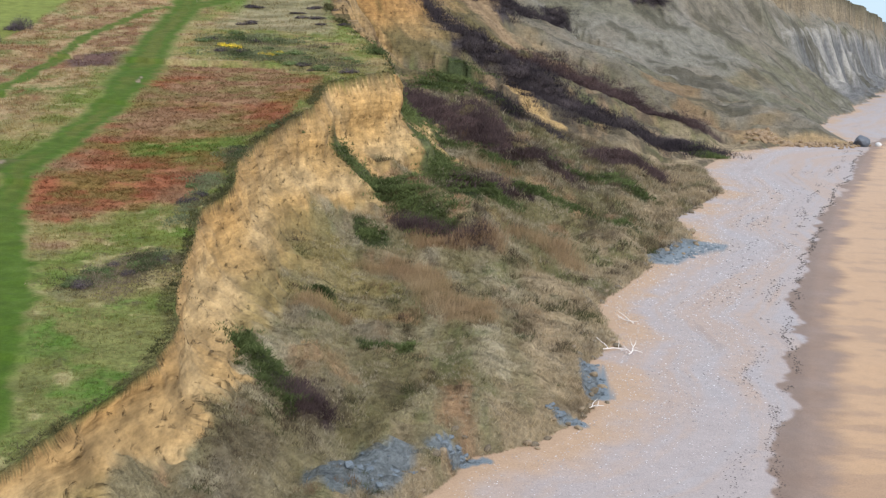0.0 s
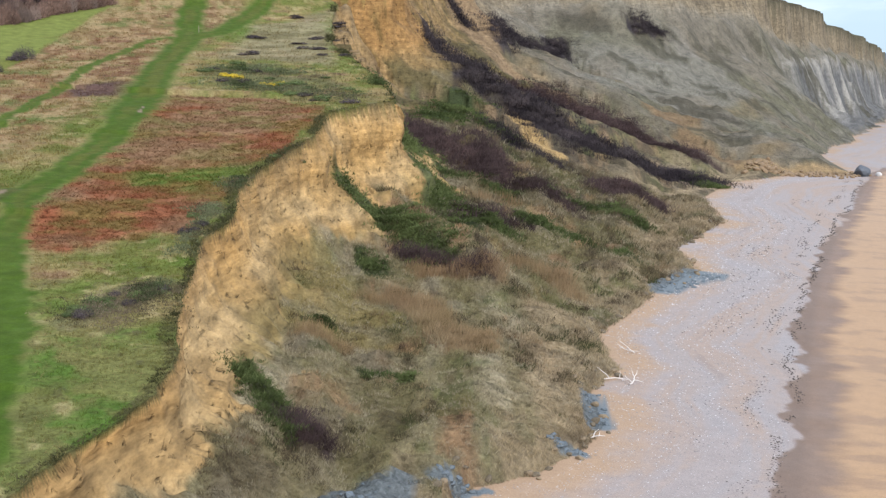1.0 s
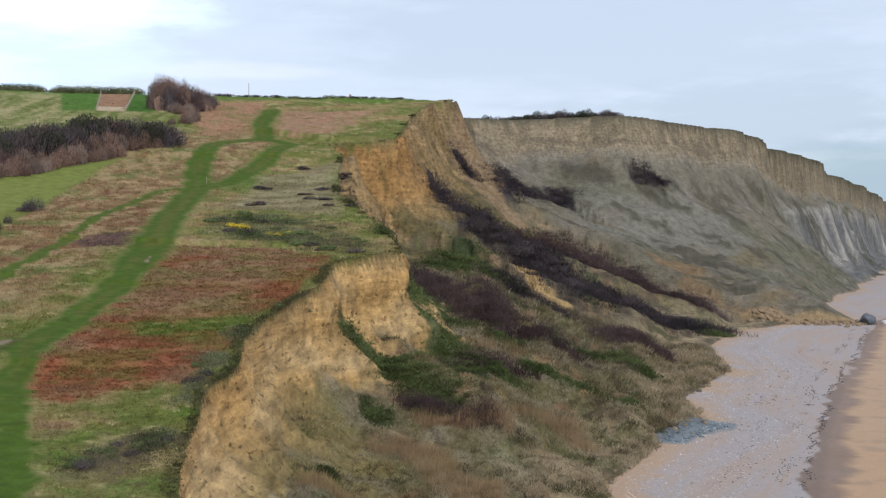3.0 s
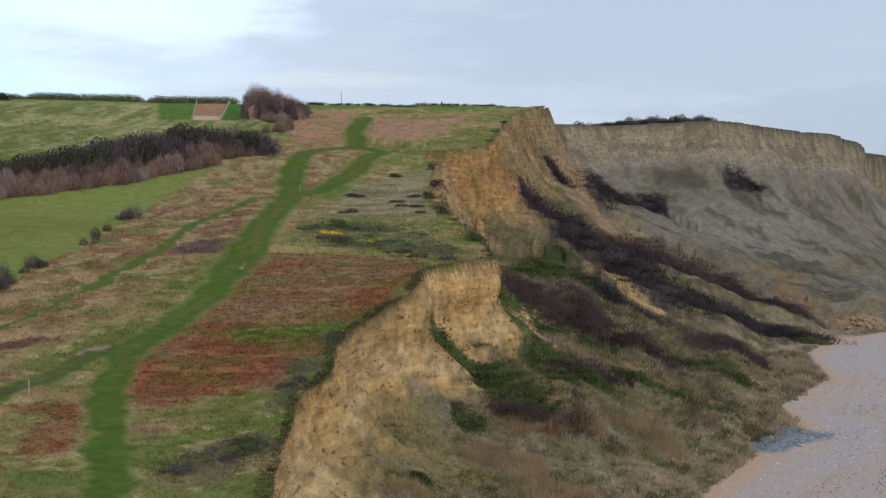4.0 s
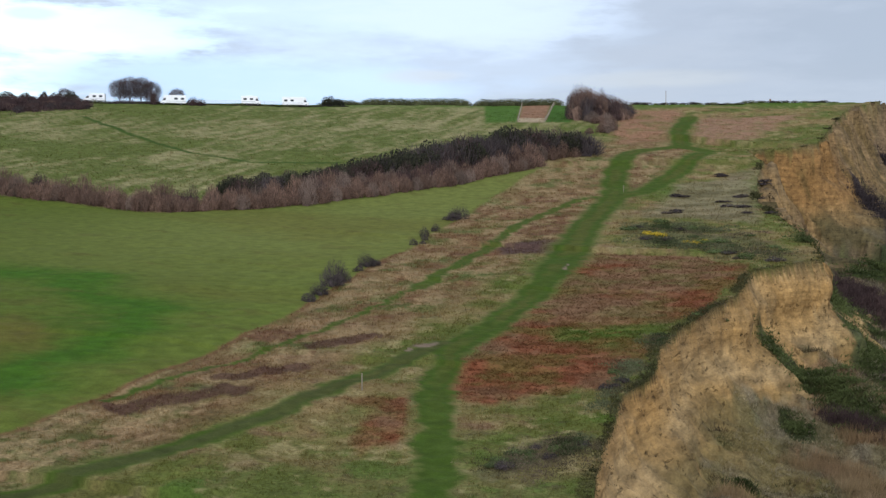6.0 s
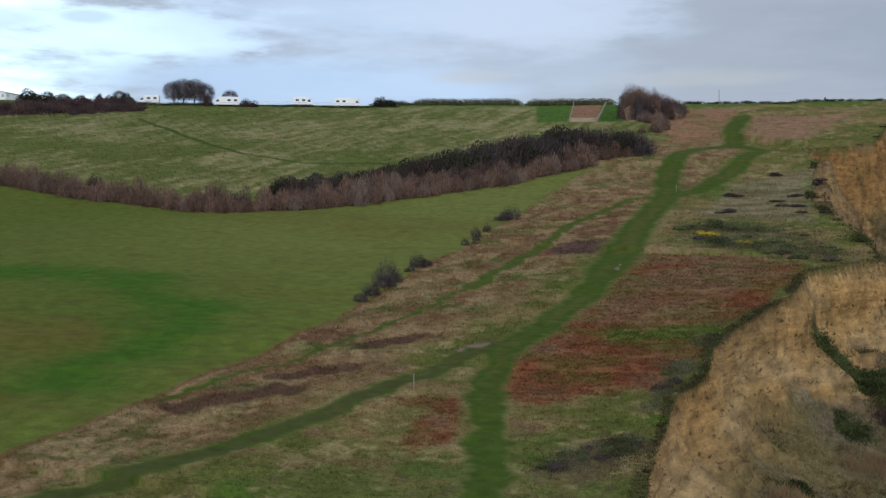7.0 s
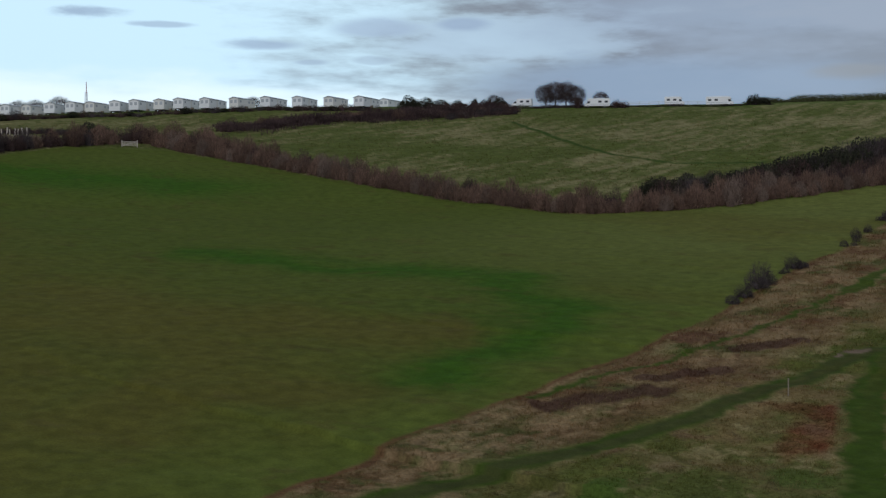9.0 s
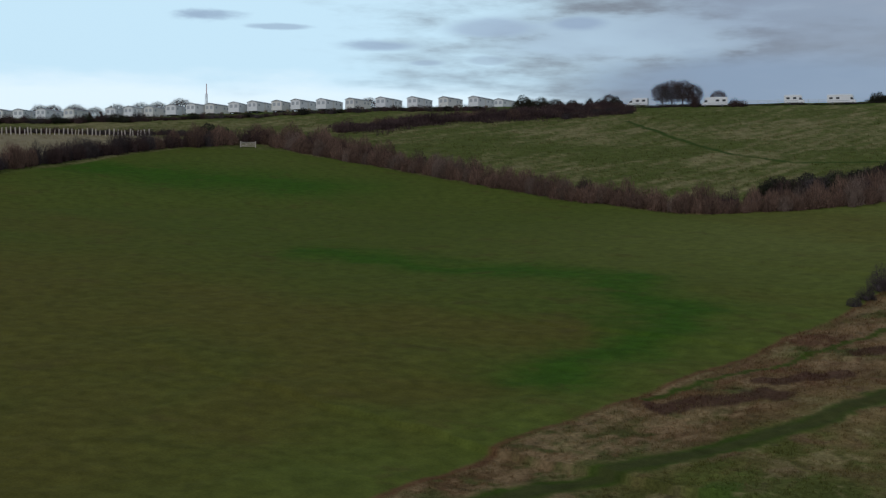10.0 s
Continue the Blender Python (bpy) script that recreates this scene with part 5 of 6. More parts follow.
    # scrub along the far clifftop
    for a0, a1, r0, r1 in ((.3, 3.0, 592, 568), (3.0, 6.6, 568, 562)):
        n = 26
        for i in range(n):
            u = i / n
            s = rng.uniform(2.0, 3.4)
            plant(EVER if rng.random() < .6 else THORN, *at(a0 + (a1 - a0) * u, r0 + (r1 - r0) * u + 7 + rng.uniform(0, 5)), s, s * rng.uniform(.7, 1.3))


hedges()

# ---------------------------------------------------------------- built things
def plain(name, colour, rough=.5, metal=0.0, grain=6.0, vary=.12):
    """Paint, plastic, wood or glass with a little grime."""
    m, nt, bs = material(name)
    n = nt.nodes.new("ShaderNodeTexNoise"); n.inputs["Scale"].default_value = grain; n.inputs["Detail"].default_value = 4
    co = nt.nodes.new("ShaderNodeTexCoord"); nt.links.new(co.outputs["Object"], n.inputs["Vector"])
    mr = nt.nodes.new("ShaderNodeMapRange"); mr.inputs[3].default_value, mr.inputs[4].default_value = 1 - vary, 1 + vary
    nt.links.new(n.outputs[0], mr.inputs[0])
    vm = nt.nodes.new("ShaderNodeVectorMath"); vm.operation = "SCALE"; vm.inputs[0].default_value = colour
    nt.links.new(mr.outputs[0], vm.inputs["Scale"]); nt.links.new(vm.outputs[0], bs.inputs["Base Color"])
    bs.inputs["Roughness"].default_value, bs.inputs["Metallic"].default_value = rough, metal
    return m


MAT_WHITE = plain("white_panel", (.9, .9, .89), .35, vary=.05)
MAT_CREAM = plain("cream_panel", (.84, .82, .77), .45, vary=.05)
MAT_ROOF = plain("grey_roof", (.4, .41, .43), .5)
MAT_PANE = plain("curtained_window", (.5, .52, .54), .12)
MAT_GLASS = plain("dark_window_glass", (.03, .035, .04), .1)
MAT_TYRE = plain("black_rubber", (.025, .025, .025), .8)
MAT_WOOD = plain("weathered_wood", (.28, .23, .17), .85, grain=14, vary=.3)
MAT_STEEL = plain("galvanised_steel", (.42, .43, .45), .45, .6)
MAT_MAST = plain("pale_grey_paint", (.66, .67, .69), .5)
MAT_RED = plain("red_paint", (.45, .06, .04), .5)
MAT_DRIFT = plain("bleached_driftwood", (.55, .48, .42), .85, grain=20, vary=.2)
MAT_ROCK = plain("dark_wet_rock", (.07, .075, .085), .6, grain=3, vary=.4)
MAT_OCHREROCK = plain("ochre_rock", (.2, .13, .07), .9, grain=3, vary=.35)
MAT_PALEROCK = plain("pale_stone", (.48, .44, .4), .9, grain=3, vary=.25)
MAT_WEED = plain("dry_seaweed", (.06, .045, .035), .8, grain=12, vary=.4)


def box(bm, x0, x1, y0, y1, z0, z1, bevel=0.0):
    """A block with its edges rounded."""
    r = bmesh.ops.create_cube(bm, size=1, matrix=Matrix.Translation(((x0 + x1) / 2, (y0 + y1) / 2, (z0 + z1) / 2)) @ Matrix.Diagonal((x1 - x0, y1 - y0, z1 - z0, 1)))
    if bevel:
        edges = list({e for v in r["verts"] for e in v.link_edges})
        bmesh.ops.bevel(bm, geom=edges, offset=bevel, segments=2, affect="EDGES")


def bm_part(name, build, mat, parent, label=""):
    bm = bmesh.new()
    build(bm)
    me = bpy.data.meshes.new(name)
    bm.to_mesh(me)
    bm.free()
    me.materials.append(mat)
    return part(name, me, parent, label)


def prism(bm, outline, y0, y1):
    """A side outline (x, z) drawn out in y."""
    a = [bm.verts.new((x, y0, z)) for x, z in outline]
    b = [bm.verts.new((x, y1, z)) for x, z in outline]
    bm.faces.new(a)
    bm.faces.new(b[::-1])
    n = len(a)
    for i in range(n):
        bm.faces.new((a[i], b[i], b[(i + 1) % n], a[(i + 1) % n]))
    bmesh.ops.recalc_face_normals(bm, faces=bm.faces)


def wheel(name, x, y, parent, rad=.34):
    def tyre(bm):
        bmesh.ops.create_cone(bm, cap_ends=True, segments=16, radius1=rad, radius2=rad, depth=.22, matrix=pose(x, y, rad, 90))
    w = bm_part(name, tyre, MAT_TYRE, parent)
    def rim(bm):
        bmesh.ops.create_cone(bm, cap_ends=True, segments=12, radius1=rad * .6, radius2=rad * .6, depth=.24, matrix=pose(x, y, rad, 90))
    bm_part("rim", rim, MAT_STEEL, w)
    return w


def static_caravan(body_mat, label, long=10.4):
    """A mobile home on blocks with a low pitched roof."""
    e = new("static_caravan")
    tagged(e, label, "static caravan", "static caravans on the hilltop")
    h, wd = long / 2, 1.85
    bm_part("body", lambda bm: box(bm, -h, h, -wd, wd, -.15, 2.75, .05), body_mat, e)
    def roof(bm):
        vs = [bm.verts.new((x, y, z)) for x in (-h - .2, h + .2) for y, z in ((-wd - .15, 2.72), (0, 3.3), (wd + .15, 2.72), (wd + .15, 2.64), (0, 3.18), (-wd - .15, 2.64))]
        bm.faces.new(vs[:6]); bm.faces.new(vs[6:][::-1])
        for i in range(6):
            bm.faces.new((vs[i], vs[6 + i], vs[6 + (i + 1) % 6], vs[(i + 1) % 6]))
        bmesh.ops.recalc_face_normals(bm, faces=bm.faces)
    bm_part("roof", roof, MAT_ROOF, e, "low grey pitched roof")
    bm_part("gable", lambda bm: prism_x(bm, [(-wd, 2.74), (wd, 2.74), (0, 3.2)], -h + .02, -h + .1), body_mat, e)
    bm_part("gable", lambda bm: prism_x(bm, [(-wd, 2.74), (wd, 2.74), (0, 3.2)], h - .1, h - .02), body_mat, e)
    for x in (-h + 1.3, 1.2, h - 1.4):
        for s in (-1, 1):
            bm_part("window", lambda bm: box(bm, x - .4, x + .4, s * wd - .03, s * wd + .03, 1.5, 2.15, .01), MAT_PANE, e, "curtained window")
    for y in (-.85, .85):
        bm_part("window", lambda bm: box(bm, -h - .03, -h + .03, y - .5, y + .5, 1.3, 2.3, .01), MAT_PANE, e, "curtained window")
    bm_part("door", lambda bm: box(bm, -.95, -.15, -wd - .04, -wd + .02, .6, 2.5, .01), MAT_CREAM, e)
    bm_part("door", lambda bm: box(bm, -.95, -.15, wd - .02, wd + .04, .6, 2.5, .01), MAT_CREAM, e)
    bm_part("chassis", lambda bm: box(bm, -h + .2, h - .2, -.9, .9, -.4, -.16, .02), MAT_TYRE, e)
    for x in (-h + .8, 0, h - .8):
        for y in (-1.4, 1.4):
            bm_part("block", lambda bm: box(bm, x - .2, x + .2, y - .2, y + .2, -.9, -.16, .02), MAT_ROCK, e)
    bm_part("step", lambda bm: box(bm, -1.0, -.1, -wd - .7, -wd - .05, -.3, .4, .02), MAT_WOOD, e)
    return e


def prism_x(bm, outline, x0, x1):
    a = [bm.verts.new((x0, y, z)) for y, z in outline]
    b = [bm.verts.new((x1, y, z)) for y, z in outline]
    bm.faces.new(a); bm.faces.new(b[::-1])
    n = len(a)
    for i in range(n):
        bm.faces.new((a[i], b[i], b[(i + 1) % n], a[(i + 1) % n]))
    bmesh.ops.recalc_face_normals(bm, faces=bm.faces)


def motorhome(label, long=7.0, high=2.9, overcab=True):
    """A white coachbuilt camper: living box, cab with sloping windscreen, wheels."""
    e = new("motorhome")
    tagged(e, label, "motorhome", "motorhomes along the hilltop road")
    h, wd = long / 2, 1.13
    bm_part("body", lambda bm: box(bm, -h, h - 1.7, -wd, wd, .5, high, .12), MAT_WHITE, e)
    cab = [(h - 1.75, .5), (h, .5), (h, 1.15), (h - .35, 1.3), (h - 1.1, 2.1), (h - 1.75, 2.2)]
    bm_part("cab", lambda bm: prism(bm, cab, -.98, .98), MAT_WHITE, e)
    if overcab:
        bm_part("overcab", lambda bm: prism(bm, [(h - 1.72, 2.12), (h - .9, 2.15), (h - .75, 2.4), (h - 1.2, high - .06), (h - 1.72, high - .02)], -1.08, 1.08), MAT_WHITE, e)
    bm_part("windscreen", lambda bm: prism(bm, [(h - .4, 1.36), (h - .36, 1.36), (h - 1.02, 2.06), (h - 1.06, 2.06)], -.88, .88), MAT_GLASS, e, "dark sloping windscreen")
    for s in (-1, 1):
        bm_part("cab_window", lambda bm: prism(bm, [(h - 1.65, 1.4), (h - .62, 1.4), (h - 1.1, 2.0), (h - 1.65, 2.05)], s * .98 - .02, s * .98 + .02), MAT_GLASS, e)
        for x in (-h + 1.2, -h + 3.2):
            bm_part("window", lambda bm: box(bm, x - .5, x + .5, s * wd - .02, s * wd + .03, 1.6, 2.2, .01), MAT_GLASS, e, "dark window")
        bm_part("stripe", lambda bm: box(bm, -h + .2, h - 1.9, s * wd - .01, s * wd + .015, 1.05, 1.15), MAT_ROOF, e)
        bm_part("bumper", lambda bm: box(bm, h - .12, h + .06, -.95 if s < 0 else 0.01, -.01 if s < 0 else .95, .38, .62, .03), MAT_ROOF, e)
        for x in (-h + 1.7, h - .95):
            wheel("wheel", x, s * .92, e)
    bm_part("roof_vent", lambda bm: box(bm, -.6, .1, -.35, .35, high - .02, high + .14, .03), MAT_CREAM, e)
    return e


def stand(ob, azimuth, r, turn, lift=0.0):
    x, y = at(azimuth, r)
    ob.matrix_basis = pose(x, y, ground_z(x, y) + lift, 0, 0, turn)
    return ob


# azimuth, range, turn
CARAVANS = [(-58.7, 452, 20), (-57.9, 450, 25), (-57.0, 449, 28), (-56.0, 448, 30), (-54.3, 447, 32), (-53.5, 446, 30), (-52.75, 446, 34), (-51.9, 445, 30),
            (-51.0, 444, 34), (-50.3, 444, 32), (-49.35, 443, 34), (-48.5, 442, 32), (-47.6, 441, 36), (-46.7, 440, 34), (-45.65, 438, 36),
            (-44.45, 437, 38), (-43.15, 436, 52), (-41.85, 436, 46), (-40.55, 436, 52), (-39.25, 437, 50), (-38.2, 452, 44)]


def caravan_park():
    rng = random.Random(3)
    first = static_caravan(MAT_WHITE, "white static caravan with a low grey roof on blocks")
    second = static_caravan(MAT_CREAM, "cream static caravan with curtained windows on blocks", 8.6)
    for i, (a, r, turn) in enumerate(CARAVANS):
        turn = -a + 56 + rng.uniform(-8, 8)
        ob = first if i % 3 else second
        if i == 0 or i == 1:
            stand(ob, a, r, turn, .2)
        else:
            x, y = at(a, r)
            copy_thing(ob, pose(x, y, ground_z(x, y) + .2, 0, 0, turn))


caravan_park()
for az_, r_, turn_, text_, long_, high_, over_ in (
        (-32.7, 438, 200, "white motorhome with dark side windows parked on the hilltop", 6.6, 2.8, False),
        (-29.55, 434, 212, "white coachbuilt motorhome parked beside a brown bush", 8.0, 3.0, True),
        (-26.35, 436, 24, "small white camper van parked on the hilltop road", 6.2, 2.9, True),
        (-24.5, 436, 22, "long white motorhome with dark windows on the hilltop", 8.6, 3.0, True)):
    stand(motorhome(text_, long_, high_, over_), az_, r_, turn_, -.05)


def tree(seed, tall, wide):
    """A bare winter tree: tapered trunk, forking limbs and a haze of twigs."""
    rng = np.random.default_rng(seed)
    verts, faces = [], []
    def limb(p, q, w0, w1):
        d = q - p
        s = np.cross(d, (0.3, 0.2, 1.0)); s /= np.linalg.norm(s)
        t = np.cross(d, s); t /= np.linalg.norm(t)
        n = len(verts)
        for c, w in ((p, w0), (q, w1)):
            for k in range(5):
                b = 6.2832 * k / 5
                verts.append(c + (s * math.cos(b) + t * math.sin(b)) * w)
        for k in range(5):
            faces.append([n + k, n + (k + 1) % 5, n + 5 + (k + 1) % 5, n + 5 + k])
    top = np.array((0, 0, tall * .4))
    limb(np.array((0, 0, -.4)), top, .22, .15)
    tips = []
    for i in range(7):
        a = 6.2832 * i / 7 + rng.uniform(-.3, .3)
        q = top * rng.uniform(.7, 1.0) + np.array((math.cos(a) * wide * .28, math.sin(a) * wide * .28, tall * rng.uniform(.15, .3)))
        limb(top * .9, q, .09, .05)
        for k in range(4):
            b = a + rng.uniform(-.9, .9)
            z = q + np.array((math.cos(b) * wide * .2, math.sin(b) * wide * .2, tall * rng.uniform(.08, .25)))
            limb(q, z, .045, .02)
            tips.append(z)
    trunk = mesh_of("trunk", np.array(verts), faces, MAT_BARK)
    n = 4200
    d = rng.normal(size=(n, 3)); d /= np.linalg.norm(d, axis=1)[:, None]
    base = d * rng.uniform(.35, 1.0, (n, 1)) ** .6 * np.array((wide * .48, wide * .48, tall * .46)) + np.array((0, 0, tall * .54))
    way = rng.normal(size=(n, 3)) * .5 + np.array((0, 0, .7)) + base * np.array((.25, .25, 0))
    way /= np.linalg.norm(way, axis=1)[:, None]
    side = np.cross(way, rng.normal(size=(n, 3))); side /= np.linalg.norm(side, axis=1)[:, None]
    ln = tall * .12 * rng.uniform(.5, 1.3, (n, 1))
    v = np.stack([base - side * .03, base + side * .03, base + way * ln], 1).reshape(-1, 3)
    return trunk, mesh_of("crown", v, np.arange(len(v)).reshape(-1, 3), MAT_MAROON)


def bare_trees():
    first = []
    for s in (1, 2):
        trunk, crown = tree(s, 7.4, 7.6)
        e = new("bare_tree")
        tagged(e, "leafless winter tree on the hilltop skyline", "tree", "bare skyline trees")
        part("trunk", trunk, e); part("crown", crown, e)
        first.append(e)
    rng = random.Random(4)
    spots = [(-31.7, 440, .95), (-31.3, 444, 1.1), (-30.85, 441, 1.05), (-30.45, 446, .95), (-29.4, 452, .75), (-33.9, 446, .6)]
    spots += [(-57.3 + .55 * i + rng.uniform(-.2, .2), 478 + rng.uniform(-5, 12), rng.uniform(.75, 1.15)) for i in range(12)]
    spots += [(-44.0, 470, .8), (-40.6, 470, .7)]
    for i, (a, r, s) in enumerate(spots):
        x, y = at(a, r)
        m = pose(x, y, ground_z(x, y), 0, 0, rng.uniform(0, 360)) @ Matrix.Scale(s, 4)
        if i < 2:
            first[i].matrix_basis = m
        else:
            k = first[i % 2].scale[0]
            copy_thing(first[i % 2], m @ Matrix.Scale(1 / k, 4))


bare_trees()


def rod(bm, p, q, w, sides=6):
    p, q = Vector(p), Vector(q)
    m = Matrix.Translation((p + q) / 2) @ (q - p).to_track_quat("Z", "Y").to_matrix().to_4x4()
    bmesh.ops.create_cone(bm, cap_ends=True, segments=sides, radius1=w, radius2=w * .9, depth=(q - p).length, matrix=m)


def mast():
    """A lattice radio mast with a red and white head behind the caravans."""
    e = new("radio_mast")
    tagged(e, "grey lattice radio mast with a reddish head", "radio mast")
    tall = 17.0
    for i in range(3):
        a = 2.0944 * i
        bm_part("leg", lambda bm: rod(bm, (math.cos(a) * 1.1, math.sin(a) * 1.1, -1), (math.cos(a) * .45, math.sin(a) * .45, tall), .1), MAT_MAST, e)
    for k in range(8):
        z = 1 + k * 2
        w = 1.1 - .65 * z / tall
        def ring(bm):
            for i in range(3):
                a, b = 2.0944 * i, 2.0944 * (i + 1)
                rod(bm, (math.cos(a) * w, math.sin(a) * w, z), (math.cos(b) * w * .95, math.sin(b) * w * .95, z + 1.9), .06)
                rod(bm, (math.cos(a) * w, math.sin(a) * w, z), (math.cos(b) * w, math.sin(b) * w, z), .06)
        bm_part("brace", ring, MAT_MAST, e)
    bm_part("platform", lambda bm: bmesh.ops.create_cone(bm, cap_ends=True, segments=12, radius1=1.5, radius2=1.5, depth=.3, matrix=Matrix.Translation((0, 0, 11.5))), MAT_MAST, e)
    bm_part("antenna", lambda bm: rod(bm, (0, 0, tall - .5), (0, 0, tall + 4), .16), MAT_RED, e, "reddish antenna head")
    return e


stand(mast(), -50.76, 560, 10)


def post(name, label, category, group, tall, w, mat):
    e = new(name)
    tagged(e, label, category, group)
    bm_part("shaft", lambda bm: box(bm, -w, w, -w, w, -.3, tall, w * .3), mat, e)
    bm_part("cap", lambda bm: box(bm, -w * 1.15, w * 1.15, -w * 1.15, w * 1.15, tall, tall + .05, .01), mat, e)
    return e


def waymarks():
    a = post("waymark_post", "slim weathered wooden waymark post beside the path", "post", "waymark posts", 1.3, .04, MAT_WOOD)
    a.matrix_basis = pose(-39.7, 99.6, ground_z(-39.7, 99.6))
    copy_thing(a, pose(-50.4, 266, ground_z(-50.4, 266), 0, 0, 20))
    p = new("telegraph_pole")
    tagged(p, "thin dark telegraph pole on the skyline", "pole")
    bm_part("shaft", lambda bm: rod(bm, (0, 0, -.5), (0, 0, 4.6), .12), MAT_WOOD, p)
    stand(p, -8.98, 438, 15)


waymarks()


def fences():
    rng = random.Random(9)
    stake = post("fence_stake", "pale weathered stake of a field fence", "fence post", "meadow fence stakes", 1.7, .13, MAT_DRIFT)
    line = [(-301.4, 181.4), (-295.6, 200.2), (-286.5, 216.3)]
    first = True
    for x, y in along(line, 1.05, rng, .15):
        m = pose(x, y, ground_z(x, y), rng.uniform(-5, 5), rng.uniform(-5, 5), rng.uniform(0, 90)) @ Matrix.Scale(rng.uniform(.8, 1.15), 4)
        if first:
            stake.matrix_basis = pose(x, y, ground_z(x, y)); first = False
        else:
            copy_thing(stake, m)
    gate = new("field_gate")
    tagged(gate, "pale wooden field gate in the hedge corner", "gate")
    for x in (-1.8, 1.8):
        bm_part("gate_post", lambda bm: box(bm, x - .1, x + .1, -.1, .1, -.4, 1.6, .03), MAT_DRIFT, gate)
    for z in (.3, .55, .8, 1.05, 1.3):
        bm_part("bar", lambda bm: box(bm, -1.7, 1.7, -.03, .03, z - .05, z + .05, .01), MAT_DRIFT, gate)
    bm_part("brace", lambda bm: rod(bm, (-1.65, .03, .3), (1.65, .03, 1.3), .045), MAT_DRIFT, gate)
    x, y = -253.2, 219.8
    gate.matrix_basis = pose(x, y, ground_z(x, y), 0, 0, 48)
    rail = new("road_rail")
    tagged(rail, "long white post and rail fence along the hilltop road", "fence")
    pts = [at(a, 439) for a in np.arange(-28.6, -24.0, .4)]
    for x, y in pts:
        z = ground_z(x, y)
        bm_part("post", lambda bm: box(bm, x - .07, x + .07, y - .07, y + .07, z - .3, z + 1.15, .02), MAT_CREAM, rail)
    for p, q in zip(pts[:-1], pts[1:]):
        for h in (.6, 1.05):
            bm_part("rail", lambda bm: rod(bm, (*p, ground_z(*p) + h), (*q, ground_z(*q) + h), .06, 5), MAT_CREAM, rail)
    for a0, b0 in (((-102.5, 378.3), (-116.5, 437)), ((-95, 380.3), (-105.5, 438))):
        f = new("plot_fence")
        tagged(f, "pale wire and stake fence beside a bare plot", "fence", "plot fences")
        pts = list(along([a0, b0], 3.0, rng))
        for x, y in pts:
            z = ground_z(x, y)
            bm_part("stake", lambda bm: box(bm, x - .08, x + .08, y - .08, y + .08, z - .3, z + 1.2, .02), MAT_WOOD, f)
        for p, q in zip(pts[:-1], pts[1:]):
            bm_part("rail", lambda bm: rod(bm, (*p, ground_z(*p) + .95), (*q, ground_z(*q) + .95), .03, 5), MAT_DRIFT, f)


fences()


def cottage(azimuth, r, turn, long):
    e = new("farmhouse")
    tagged(e, "small white farmhouse with a grey roof beyond the hilltop", "house", "far houses")
    bm_part("wall", lambda bm: box(bm, -long / 2, long / 2, -2.5, 2.5, -1, 2.6, .04), MAT_WHITE, e)
    bm_part("roof", lambda bm: prism_x(bm, [(-2.8, 2.55), (2.8, 2.55), (0, 4.4)], -long / 2 - .2, long / 2 + .2), MAT_ROOF, e)
    for x in (-long / 4, long / 4):
        bm_part("window", lambda bm: box(bm, x - .5, x + .5, -2.53, -2.47, 1.0, 2.0), MAT_GLASS, e)
    bm_part("chimney", lambda bm: box(bm, long / 3 - .3, long / 3 + .3, -.3, .3, 4.0, 5.0, .03), MAT_OCHREROCK, e)
    stand(e, azimuth, r, turn, -1.7)


cottage(-5.0, 466, 10, 6)

# ---------------------------------------------------------------- things on the beach
def rock_mesh(name, seed, mat, sub=2):
    rng = np.random.default_rng(seed)
    bm = bmesh.new()
    bmesh.ops.create_icosphere(bm, subdivisions=sub, radius=1)
    c = rng.normal(size=(9, 3)); c /= np.linalg.norm(c, axis=1)[:, None]
    off = rng.uniform(.55, .95, 9)
    for v in bm.verts:
        p = np.array(v.co[:])
        for k in range(9):
            over = p @ c[k] - off[k]
            if over > 0:
                p = p - c[k] * over * .85
        v.co = p * (1 + rng.normal() * .03)
    me = bpy.data.meshes.new(name)
    bm.to_mesh(me); bm.free()
    me.materials.append(mat)
    return me


